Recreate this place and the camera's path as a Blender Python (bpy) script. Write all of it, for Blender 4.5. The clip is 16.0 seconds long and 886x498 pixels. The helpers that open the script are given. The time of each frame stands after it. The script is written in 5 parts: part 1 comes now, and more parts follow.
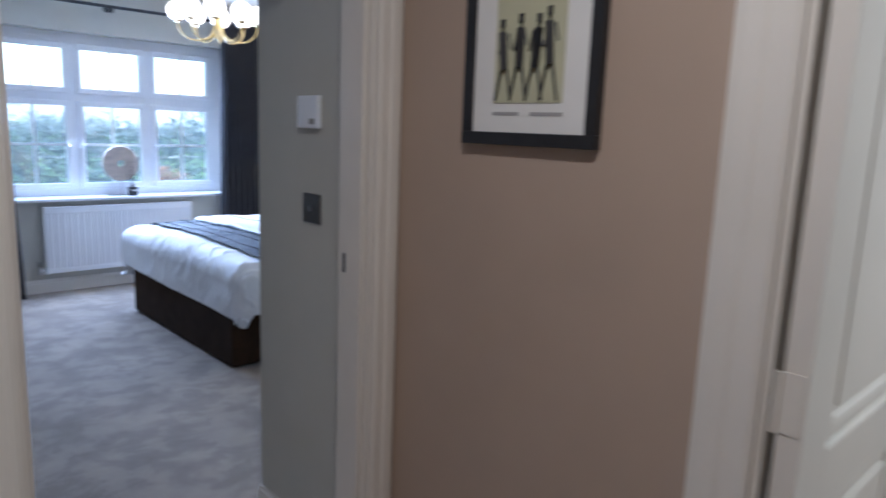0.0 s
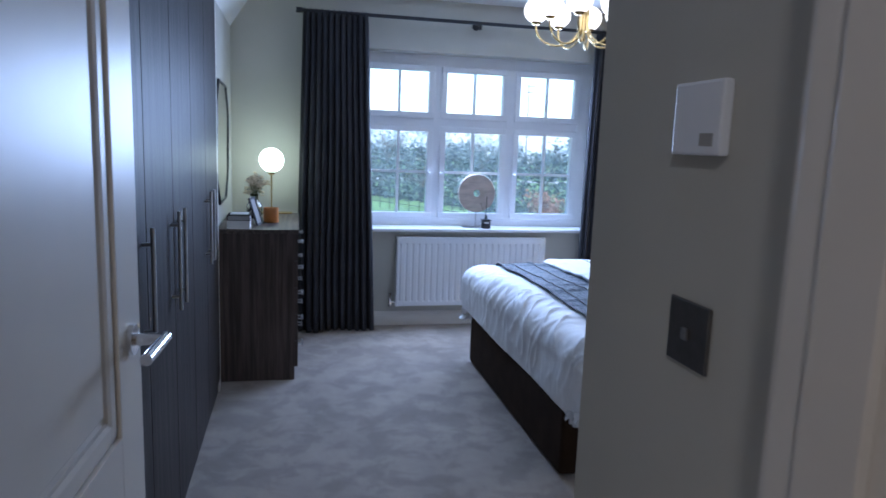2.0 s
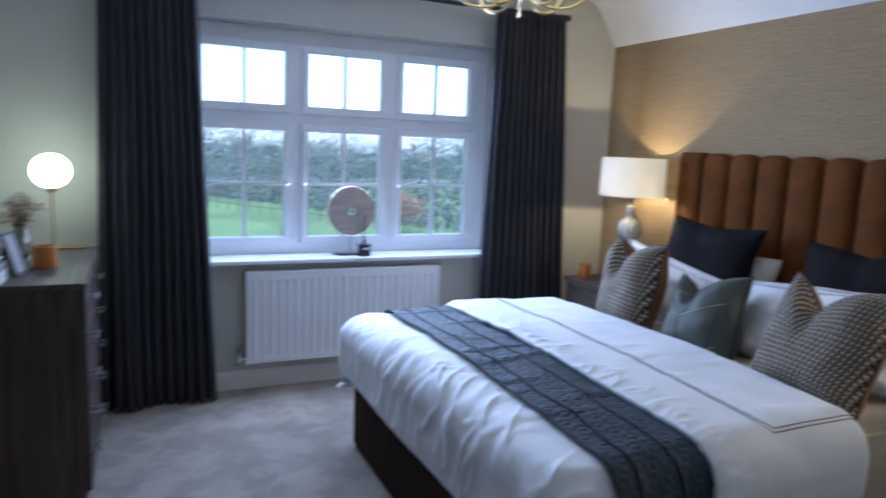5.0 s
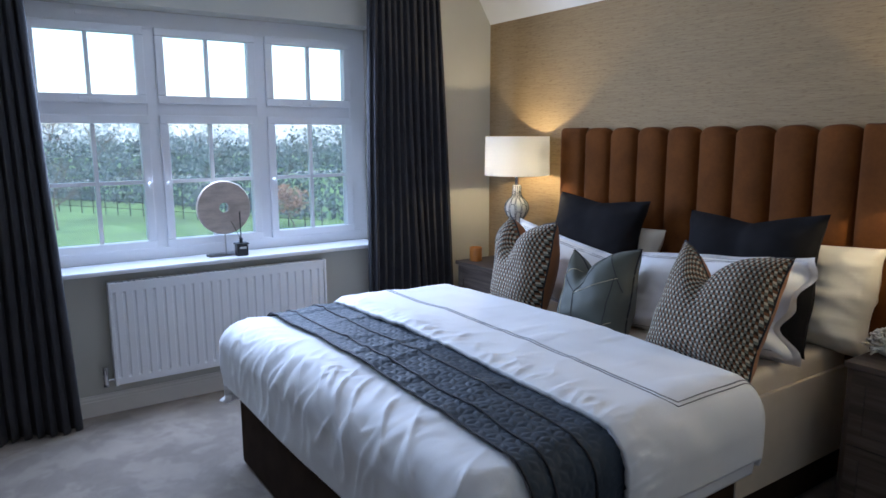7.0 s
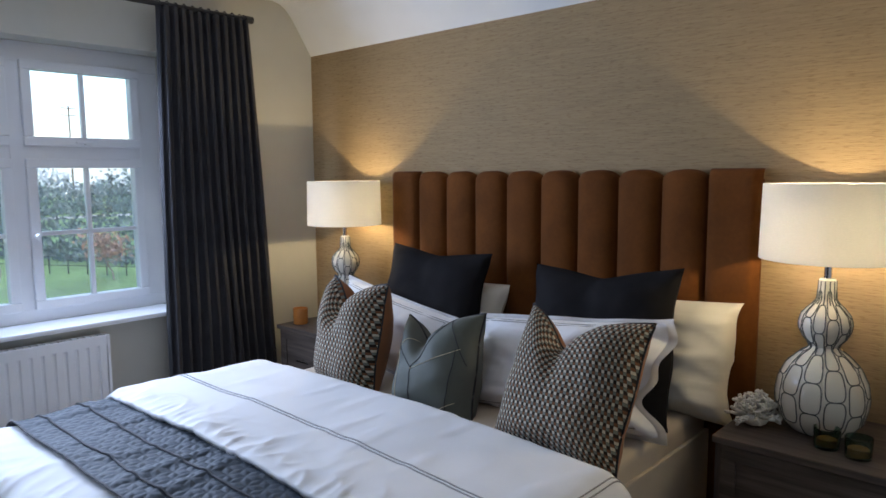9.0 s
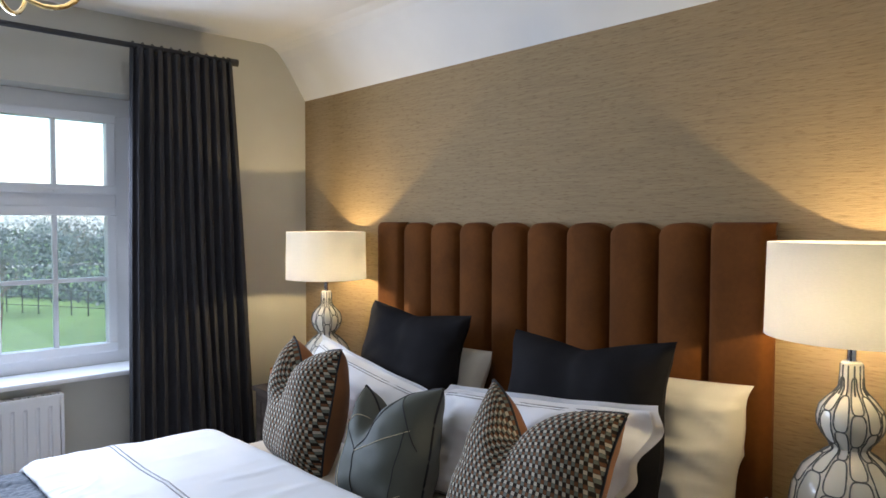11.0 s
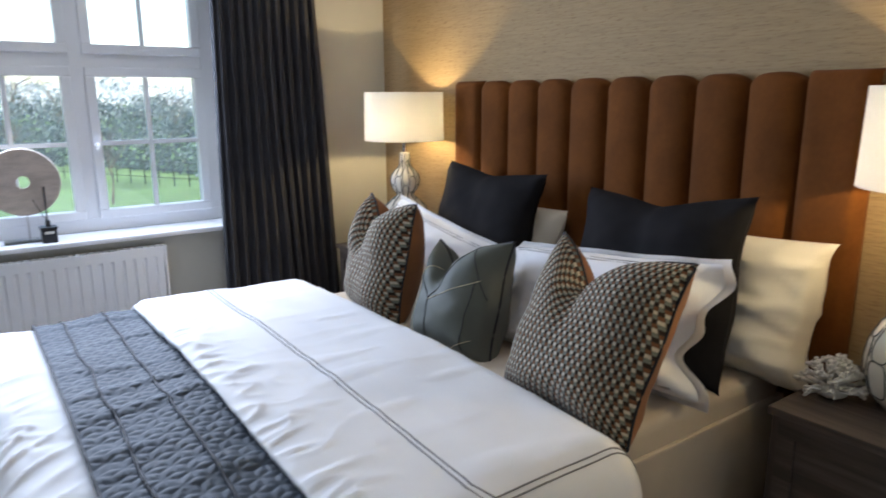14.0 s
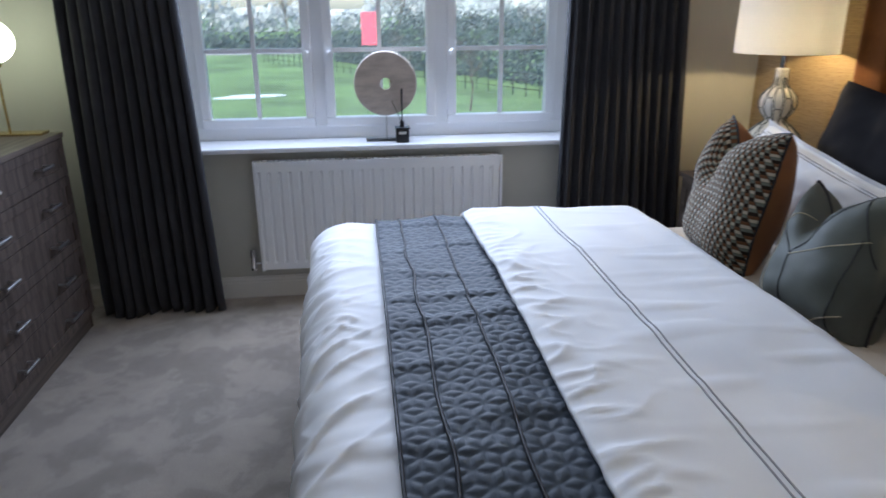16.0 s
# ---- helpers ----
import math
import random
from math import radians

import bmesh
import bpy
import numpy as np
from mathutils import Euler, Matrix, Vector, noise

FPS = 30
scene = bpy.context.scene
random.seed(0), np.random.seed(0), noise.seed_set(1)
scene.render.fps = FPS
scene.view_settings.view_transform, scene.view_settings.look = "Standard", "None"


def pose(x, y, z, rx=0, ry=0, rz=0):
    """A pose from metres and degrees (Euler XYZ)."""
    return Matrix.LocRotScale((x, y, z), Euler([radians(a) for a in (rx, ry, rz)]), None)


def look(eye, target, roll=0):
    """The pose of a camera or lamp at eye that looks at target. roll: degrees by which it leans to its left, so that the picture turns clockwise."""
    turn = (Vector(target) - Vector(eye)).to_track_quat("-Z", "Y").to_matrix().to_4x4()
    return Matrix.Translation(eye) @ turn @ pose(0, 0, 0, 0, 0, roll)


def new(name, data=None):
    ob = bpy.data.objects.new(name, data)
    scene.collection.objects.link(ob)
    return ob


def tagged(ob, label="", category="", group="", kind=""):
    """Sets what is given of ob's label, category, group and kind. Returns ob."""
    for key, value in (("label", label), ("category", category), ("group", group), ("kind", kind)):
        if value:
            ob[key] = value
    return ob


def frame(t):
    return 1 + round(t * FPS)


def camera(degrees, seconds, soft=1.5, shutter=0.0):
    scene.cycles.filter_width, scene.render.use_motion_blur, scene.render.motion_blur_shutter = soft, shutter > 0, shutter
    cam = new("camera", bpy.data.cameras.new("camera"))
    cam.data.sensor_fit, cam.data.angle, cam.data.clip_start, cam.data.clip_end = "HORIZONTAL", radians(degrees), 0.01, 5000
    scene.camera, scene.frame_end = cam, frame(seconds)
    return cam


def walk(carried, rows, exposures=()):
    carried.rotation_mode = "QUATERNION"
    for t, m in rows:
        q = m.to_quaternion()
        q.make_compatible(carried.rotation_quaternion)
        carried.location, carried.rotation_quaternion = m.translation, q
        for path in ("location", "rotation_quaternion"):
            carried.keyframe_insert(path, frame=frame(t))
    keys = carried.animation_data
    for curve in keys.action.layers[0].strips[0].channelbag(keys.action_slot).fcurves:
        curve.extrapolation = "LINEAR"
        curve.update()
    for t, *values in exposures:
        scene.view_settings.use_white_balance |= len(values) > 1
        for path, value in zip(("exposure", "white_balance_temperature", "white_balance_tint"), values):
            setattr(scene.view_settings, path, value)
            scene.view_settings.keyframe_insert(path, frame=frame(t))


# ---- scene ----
cam = camera(66.2, 16.0, shutter=0.5)
METRES, EYE, TILT, LEAN, TURN = 4.48, 1.456, 0.0, 0.0, -42.0
PATH = [
    (0, (0.034, 0.238, 1.388), (1.388, 1.669, 1.043), 2.2),
    (0.5, (0.203, 0.429, 1.381), (1.254, 2.095, 1.03), 1.4),
    (1, (0.382, 0.654, 1.38), (1.155, 2.469, 1.055), 2.3),
    (1.5, (0.494, 0.935, 1.382), (1.072, 2.822, 1.059), 2.7),
    (2, (0.624, 1.191, 1.382), (1.046, 3.121, 1.074), 2.1),
    (2.5, (0.711, 1.374, 1.394), (0.961, 3.341, 1.135), 3.2),
    (3, (0.714, 1.556, 1.394), (0.835, 3.536, 1.138), 3.3),
    (3.5, (0.705, 1.723, 1.401), (0.888, 3.7, 1.16), 2.8),
    (4, (0.725, 1.933, 1.394), (1.017, 3.89, 1.098), 2.6),
    (4.5, (0.773, 2.14, 1.409), (1.266, 4.058, 1.129), 2.3),
    (5, (0.805, 2.348, 1.41), (1.628, 4.147, 1.112), 2.4),
    (5.2, (0.847, 2.394, 1.385), (1.786, 4.139, 1.114), 1.8),
    (7.3, (0.902, 2.51, 1.404), (2.049, 4.115, 1.076), -0.3),
    (7.5, (0.918, 2.529, 1.412), (2.121, 4.1, 1.124), -0.5),
    (8, (1.062, 2.635, 1.427), (2.43, 4.081, 1.23), -0.7),
    (8.5, (1.173, 2.721, 1.435), (2.608, 4.106, 1.276), -0.7),
    (9, (1.274, 2.826, 1.427), (2.734, 4.175, 1.205), -0.4),
    (9.2, (1.33, 2.869, 1.429), (2.801, 4.206, 1.207), -0.5),
    (11.3, (1.758, 2.813, 1.433), (3.08, 4.312, 1.363), 0.1),
    (11.5, (1.767, 2.806, 1.435), (3.06, 4.327, 1.323), 0.0),
    (12, (1.785, 2.794, 1.415), (3.082, 4.305, 1.227), 0.3),
    (12.5, (1.784, 2.785, 1.407), (3.095, 4.278, 1.18), 0.3),
    (13, (1.779, 2.78, 1.387), (3.081, 4.275, 1.119), 0.1),
    (13.5, (1.781, 2.779, 1.375), (3.027, 4.302, 1.018), -0.1),
    (14, (1.754, 2.787, 1.368), (2.886, 4.377, 0.93), -0.2),
    (14.5, (1.741, 2.799, 1.36), (2.718, 4.47, 0.856), -0.7),
    (15, (1.723, 2.813, 1.364), (2.457, 4.585, 0.795), -1.6),
    (15.5, (1.777, 2.873, 1.337), (2.2, 4.735, 0.739), -2.7),
    (16, (1.848, 2.997, 1.332), (2.074, 4.87, 0.668), -0.4),
]
EXPOSURES = [(0.0, 2.54, 5450, 12), (1.2, 2.48, 5450, 12), (2.2, 1.88, 5350, 13), (2.9, 1.84, 5350, 13), (3.6, 1.88, 5400, 13), (4.0, 1.93, 5450, 13), (4.6, 2.02, 5550, 13), (5.2, 1.76, 5550, 13), (7.5, 1.79, 6050, 12), (9.2, 1.66, 6450, 12), (11.5, 1.96, 6900, 11), (13.0, 2.05, 6950, 11), (14.2, 2.04, 6850, 11), (15.0, 1.74, 6600, 11), (16.0, 1.60, 6650, 11)]
walk(cam, [(t, look(eye, target, roll)) for t, eye, target, roll in PATH], EXPOSURES)

# ---------------------------------------------------------------- light
LAMP_W = 3.3

world = bpy.data.worlds.new("world")
scene.world = world
world.use_nodes = True
wn = world.node_tree
sky = wn.nodes.new("ShaderNodeTexSky")
sky.sky_type = "NISHITA"
sky.sun_disc = False
sky.sun_elevation = radians(32)
sky.sun_rotation = radians(200)
sky.dust_density = 2.0
sky.air_density = 1.0
sky.ozone_density = 2.5
wn.links.new(sky.outputs[0], wn.nodes["Background"].inputs[0])
wn.nodes["Background"].inputs[1].default_value = 0.15


def lamp(name, kind, energy, colour, m, **settings):
    data = bpy.data.lights.new(name, kind)
    data.energy, data.color = energy, colour
    for key, value in settings.items():
        if key == "size":
            data.shape, data.size, data.size_y = "RECTANGLE", value[0], value[1]
        elif key == "radius":
            data.shadow_soft_size = value
        elif key == "angle":
            data.angle = radians(value)
        elif key == "spread":
            data.spread = radians(value)
    ob = new(name, data)
    ob.matrix_world = m
    return ob


lamp("sun", "SUN", 0.6, (1.0, 0.96, 0.9), look((0, 0, 20), (6, 16, 0)), angle=14)
# the sky's light through the window
lamp("window_light", "AREA", 16.5, (0.57, 0.71, 1.0), look((1.955, 6.235, 1.50), (1.955, 3.0, 0.80)), size=(1.70, 0.70))

# ---------------------------------------------------------------- materials


def material(name, base, rough=0.6, metal=0.0, vary=0.12, scale=8.0, fine=0.0, fine_scale=200.0, bump=0.0, bump_scale=300.0,
             stretch=(1, 1, 1), sheen=0.0, coat=0.0, random_value=0.0, second=None, spec=0.5, creased=False):
    """A principled surface with colour variation at two scales and fine relief."""
    m = bpy.data.materials.new(name)
    m.use_nodes = True
    n, l = m.node_tree.nodes, m.node_tree.links
    b = n["Principled BSDF"]
    b.inputs["Roughness"].default_value, b.inputs["Metallic"].default_value = rough, metal
    b.inputs["Sheen Weight"].default_value, b.inputs["Coat Weight"].default_value = sheen, coat
    b.inputs["Specular IOR Level"].default_value = spec
    tc, mp = n.new("ShaderNodeTexCoord"), n.new("ShaderNodeMapping")
    mp.inputs["Scale"].default_value = stretch
    l.new(tc.outputs["Object"], mp.inputs[0])
    noise_a = n.new("ShaderNodeTexNoise")
    noise_a.inputs["Scale"].default_value, noise_a.inputs["Detail"].default_value = scale, 5
    l.new(mp.outputs[0], noise_a.inputs["Vector"])
    ramp = n.new("ShaderNodeValToRGB")
    dark = second or tuple(c * (1 - vary) for c in base)
    light = tuple(min(1, c * (1 + vary)) for c in base)
    ramp.color_ramp.elements[0].position, ramp.color_ramp.elements[1].position = 0.36, 0.64
    ramp.color_ramp.elements[0].color, ramp.color_ramp.elements[1].color = (*dark, 1), (*light, 1)
    l.new(noise_a.outputs["Fac"], ramp.inputs[0])
    out = ramp.outputs[0]
    if fine:
        noise_b = n.new("ShaderNodeTexNoise")
        noise_b.inputs["Scale"].default_value, noise_b.inputs["Detail"].default_value = fine_scale, 3
        l.new(mp.outputs[0], noise_b.inputs["Vector"])
        mix = n.new("ShaderNodeMix")
        mix.data_type, mix.blend_type = "RGBA", "OVERLAY"
        mix.inputs[0].default_value = fine
        l.new(out, mix.inputs[6])
        l.new(noise_b.outputs["Fac"], mix.inputs[7])
        out = mix.outputs[2]
    if random_value:
        info, hsv, mr = n.new("ShaderNodeObjectInfo"), n.new("ShaderNodeHueSaturation"), n.new("ShaderNodeMapRange")
        mr.inputs["To Min"].default_value, mr.inputs["To Max"].default_value = 1 - random_value, 1 + random_value
        l.new(info.outputs["Random"], mr.inputs[0])
        l.new(mr.outputs[0], hsv.inputs["Value"])
        l.new(out, hsv.inputs["Color"])
        out = hsv.outputs[0]
    l.new(out, b.inputs["Base Color"])
    if bump:
        noise_c, bp = n.new("ShaderNodeTexNoise"), n.new("ShaderNodeBump")
        noise_c.inputs["Scale"].default_value, noise_c.inputs["Detail"].default_value = bump_scale, 4
        l.new(mp.outputs[0], noise_c.inputs["Vector"])
        if creased:
            noise_c.noise_type = "RIDGED_MULTIFRACTAL"
            noise_c.inputs["Detail"].default_value, noise_c.inputs["Distortion"].default_value = 2.5, 0.6
        bp.inputs["Strength"].default_value, bp.inputs["Distance"].default_value = bump, 0.004
        l.new(noise_c.outputs["Fac"], bp.inputs["Height"])
        l.new(bp.outputs[0], b.inputs["Normal"])
    return m


def glow(name, colour, strength):
    m = bpy.data.materials.new(name)
    m.use_nodes = True
    b = m.node_tree.nodes["Principled BSDF"]
    b.inputs["Base Color"].default_value = (0.9, 0.88, 0.84, 1)
    b.inputs["Roughness"].default_value = 0.25
    b.inputs["Emission Color"].default_value, b.inputs["Emission Strength"].default_value = (*colour, 1), strength
    return m


M_WALL = material("greige wall paint", (0.56, 0.54, 0.47), 0.75, vary=0.03, scale=3, bump=0.08, bump_scale=220)
M_HALL = material("taupe hall paint", (0.435, 0.335, 0.258), 0.75, vary=0.03, scale=3, bump=0.08, bump_scale=220)
M_CEIL = material("white ceiling paint", (0.80, 0.79, 0.76), 0.85, vary=0.02, scale=4, bump=0.05, bump_scale=150)
M_WHITE = material("white satin paint", (0.74, 0.70, 0.63), 0.35, vary=0.02, scale=6, bump=0.02, bump_scale=90, spec=0.30)
M_UPVC = material("white window plastic", (0.87, 0.88, 0.90), 0.28, vary=0.015, scale=6)
M_CARPET = material("grey plush carpet", (0.330, 0.280, 0.236), 0.95, vary=0.10, scale=2.2, fine=0.5, fine_scale=300, bump=0.8, bump_scale=420, sheen=0.15)
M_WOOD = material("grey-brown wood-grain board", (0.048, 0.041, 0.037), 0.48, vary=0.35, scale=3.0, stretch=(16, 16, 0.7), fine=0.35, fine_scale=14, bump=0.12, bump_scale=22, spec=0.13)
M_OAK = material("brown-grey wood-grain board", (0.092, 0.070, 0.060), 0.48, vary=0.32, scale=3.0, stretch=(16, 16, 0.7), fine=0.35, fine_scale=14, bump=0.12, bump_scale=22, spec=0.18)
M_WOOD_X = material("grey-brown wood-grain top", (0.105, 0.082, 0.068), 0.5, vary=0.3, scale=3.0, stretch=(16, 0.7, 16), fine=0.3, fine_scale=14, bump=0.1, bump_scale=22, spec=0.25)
M_BOOKCLOTH = material("black book cloth", (0.012, 0.012, 0.013), 0.85, vary=0.2, scale=30, spec=0.1)
# Near-black imitates shade inside furniture; it also colours the candle wick.
M_DARK = material("recess shade and wick black", (0.02, 0.018, 0.016), 0.8, vary=0.1)
M_STEEL = material("brushed steel", (0.55, 0.54, 0.53), 0.32, 1.0, vary=0.06, scale=40)
M_CHROME = material("polished chrome", (0.75, 0.75, 0.76), 0.12, 1.0, vary=0.03, scale=20)
M_BRASS = material("pale satin brass", (0.78, 0.60, 0.28), 0.25, 1.0, vary=0.05, scale=20)
M_BLACK = material("black painted metal", (0.014, 0.014, 0.016), 0.4, vary=0.2, scale=20)
M_CURTAIN = material("charcoal woven curtain", (0.030, 0.029, 0.033), 0.9, vary=0.14, scale=12, fine=0.3, fine_scale=500, bump=0.25, bump_scale=500, sheen=0.06)
M_SILK = material("white cotton sateen", (0.84, 0.84, 0.85), 0.6, vary=0.025, scale=5, bump=0.30, bump_scale=4.5, sheen=0.1, creased=True)
M_CREAM = material("cream cotton", (0.72, 0.68, 0.60), 0.6, vary=0.03, scale=6, bump=0.7, bump_scale=6, sheen=0.15, creased=True)
M_SHEET = material("beige fitted sheet", (0.62, 0.53, 0.42), 0.75, vary=0.05, scale=6, bump=0.1, bump_scale=20)
M_RUNNER = material("slate satin quilting", (0.034, 0.048, 0.066), 0.58, vary=0.1, scale=14, fine=0.15, fine_scale=400, sheen=0.06, spec=0.3)
M_PIPING = material("dark piping cord", (0.014, 0.014, 0.018), 0.6, vary=0.1)
M_STITCH = material("grey stitching", (0.34, 0.33, 0.33), 0.8, vary=0.1)
M_BASE = material("dark brown bed base fabric", (0.034, 0.020, 0.012), 0.95, vary=0.18, scale=10, fine=0.4, fine_scale=400, bump=0.3, bump_scale=400, spec=0.12)
M_VELVET = material("rust brown velvet", (0.135, 0.045, 0.009), 0.85, vary=0.16, scale=6, fine=0.15, fine_scale=60, sheen=0.03, spec=0.15, bump=0.08, bump_scale=200)
M_RUST = material("rust velvet backing", (0.27, 0.10, 0.03), 0.8, vary=0.15, scale=8, sheen=0.15)
M_NAVY = material("near-black cotton", (0.012, 0.011, 0.012), 0.85, vary=0.2, scale=8, bump=0.12, bump_scale=14, sheen=0.0, spec=0.12)
M_SAGE = material("sage green satin", (0.104, 0.114, 0.098), 0.62, vary=0.08, scale=10, fine=0.15, fine_scale=500, bump=0.08, bump_scale=18, sheen=0.12, spec=0.3)
M_CERAMIC = material("glazed ivory ceramic", (0.76, 0.72, 0.62), 0.12, vary=0.03, scale=8, coat=0.6)
M_INK = material("grey painted line", (0.13, 0.135, 0.125), 0.25, vary=0.15)
M_CORAL = material("chalky white coral", (0.75, 0.72, 0.66), 0.85, vary=0.06, scale=30, bump=0.4, bump_scale=160)
M_STONE = material("travertine disc", (0.50, 0.42, 0.36), 0.5, vary=0.16, scale=9, stretch=(1, 1, 3), fine=0.2, fine_scale=90)
M_WAX = material("amber candle", (0.55, 0.20, 0.04), 0.35, vary=0.12, scale=12, coat=0.3)
M_PAPER = material("off-white paper", (0.76, 0.75, 0.71), 0.8, vary=0.02, scale=10)
M_PRINT = material("pale olive print ground", (0.50, 0.49, 0.33), 0.8, vary=0.04, scale=14)
M_GREYINK = material("grey print ink", (0.36, 0.35, 0.34), 0.8, vary=0.05)
M_FLOWER = material("dried cream flowers", (0.66, 0.57, 0.40), 0.9, vary=0.25, scale=40)
M_STEM = material("dry green stems", (0.16, 0.18, 0.08), 0.9, vary=0.2, scale=40)
M_PEWTER = material("pewter switch plate", (0.20, 0.19, 0.18), 0.38, 0.85, vary=0.06, scale=60)
M_GRASS = material("wet lawn grass", (0.140, 0.250, 0.080), 0.9, vary=0.3, scale=0.25, fine=0.5, fine_scale=9, bump=0.5, bump_scale=20)
M_ROAD = material("pale wet road", (0.34, 0.34, 0.34), 0.5, vary=0.15, scale=0.6)
# Leaf green pushed towards blue, so the colour itself carries outdoor haze.
M_LEAF = material("haze-tinted hedge leaves", (0.085, 0.125, 0.135), 0.7, vary=0.5, scale=0.8, random_value=0.2)
M_BARK = material("grey-brown bark", (0.10, 0.085, 0.07), 0.9, vary=0.25, scale=20, bump=0.4, bump_scale=30)
M_AUTUMN = material("copper autumn leaves", (0.22, 0.135, 0.10), 0.7, vary=0.3, scale=3)
# Pale blue-grey puts distance haze into the colour of trees and hills.
M_WOODLAND = material("far trees in mist colour", (0.40, 0.47, 0.52), 0.95, vary=0.15, scale=0.1)
M_HILL = material("far wooded hill in haze colour", (0.52, 0.59, 0.64), 0.95, vary=0.12, scale=0.05)
M_SIGN = material("pink-red sign board", (0.72, 0.10, 0.18), 0.5, vary=0.03)

M_GLOBE = glow("lit opal glass", (1.0, 0.90, 0.78), 0.55)
M_GLOBE_COOL = glow("lit white globe", (0.86, 1.0, 0.78), 2.7)
M_BULB = glow("lit bulb", (1.0, 0.78, 0.50), 3.0)


def trodden(m, scale=5.5):
    """Adds the light and dark patches of pile brushed one way or the other."""
    n, l = m.node_tree.nodes, m.node_tree.links
    b = n["Principled BSDF"]
    base = b.inputs["Base Color"].links[0].from_socket
    tc = n["Texture Coordinate"]
    na, ramp, mix = n.new("ShaderNodeTexNoise"), n.new("ShaderNodeValToRGB"), n.new("ShaderNodeMix")
    na.inputs["Scale"].default_value, na.inputs["Detail"].default_value, na.inputs["Distortion"].default_value = scale, 4.5, 0.25
    na.inputs["Roughness"].default_value = 0.62
    l.new(tc.outputs["Object"], na.inputs["Vector"])
    cr = ramp.color_ramp
    cr.elements[0].position, cr.elements[0].color = 0.34, (0.80, 0.80, 0.80, 1)
    cr.elements[1].position, cr.elements[1].color = 0.68, (1.18, 1.18, 1.18, 1)
    cr.elements.new(0.47).color = (0.90, 0.90, 0.90, 1)
    cr.elements.new(0.53).color = (1.08, 1.08, 1.08, 1)
    l.new(na.outputs["Fac"], ramp.inputs[0])
    mix.data_type, mix.blend_type = "RGBA", "MULTIPLY"
    mix.inputs[0].default_value = 1.0
    l.new(base, mix.inputs[6])
    l.new(ramp.outputs[0], mix.inputs[7])
    l.new(mix.outputs[2], b.inputs["Base Color"])


trodden(M_CARPET)


def wallpaper():
    """Woven grasscloth: short horizontal slubs over a fine weave."""
    m = material("tan grasscloth wallpaper", (0.345, 0.240, 0.128), 0.72, vary=0.08, scale=1.0, stretch=(2, 9, 160), bump=0.0, spec=0.3)
    n, l = m.node_tree.nodes, m.node_tree.links
    b, tc = n["Principled BSDF"], n["Texture Coordinate"]
    mp = n.new("ShaderNodeMapping")
    mp.inputs["Scale"].default_value = (4, 26, 210)
    l.new(tc.outputs["Object"], mp.inputs[0])
    na = n.new("ShaderNodeTexNoise")
    na.inputs["Scale"].default_value, na.inputs["Detail"].default_value = 1.0, 3
    l.new(mp.outputs[0], na.inputs["Vector"])
    ramp = n.new("ShaderNodeValToRGB")
    ramp.color_ramp.elements[0].position, ramp.color_ramp.elements[1].position = 0.30, 0.46
    ramp.color_ramp.elements[0].color, ramp.color_ramp.elements[1].color = (0.78, 0.74, 0.68, 1), (1, 1, 1, 1)
    l.new(na.outputs["Fac"], ramp.inputs[0])
    mix = n.new("ShaderNodeMix")
    mix.data_type, mix.blend_type = "RGBA", "MULTIPLY"
    mix.inputs[0].default_value = 1.0
    l.new(n["Color Ramp"].outputs[0], mix.inputs[6])
    l.new(ramp.outputs[0], mix.inputs[7])
    l.new(mix.outputs[2], b.inputs["Base Color"])
    bp = n.new("ShaderNodeBump")
    bp.inputs["Strength"].default_value, bp.inputs["Distance"].default_value = 0.35, 0.003
    l.new(na.outputs["Fac"], bp.inputs["Height"])
    l.new(bp.outputs[0], b.inputs["Normal"])
    return m


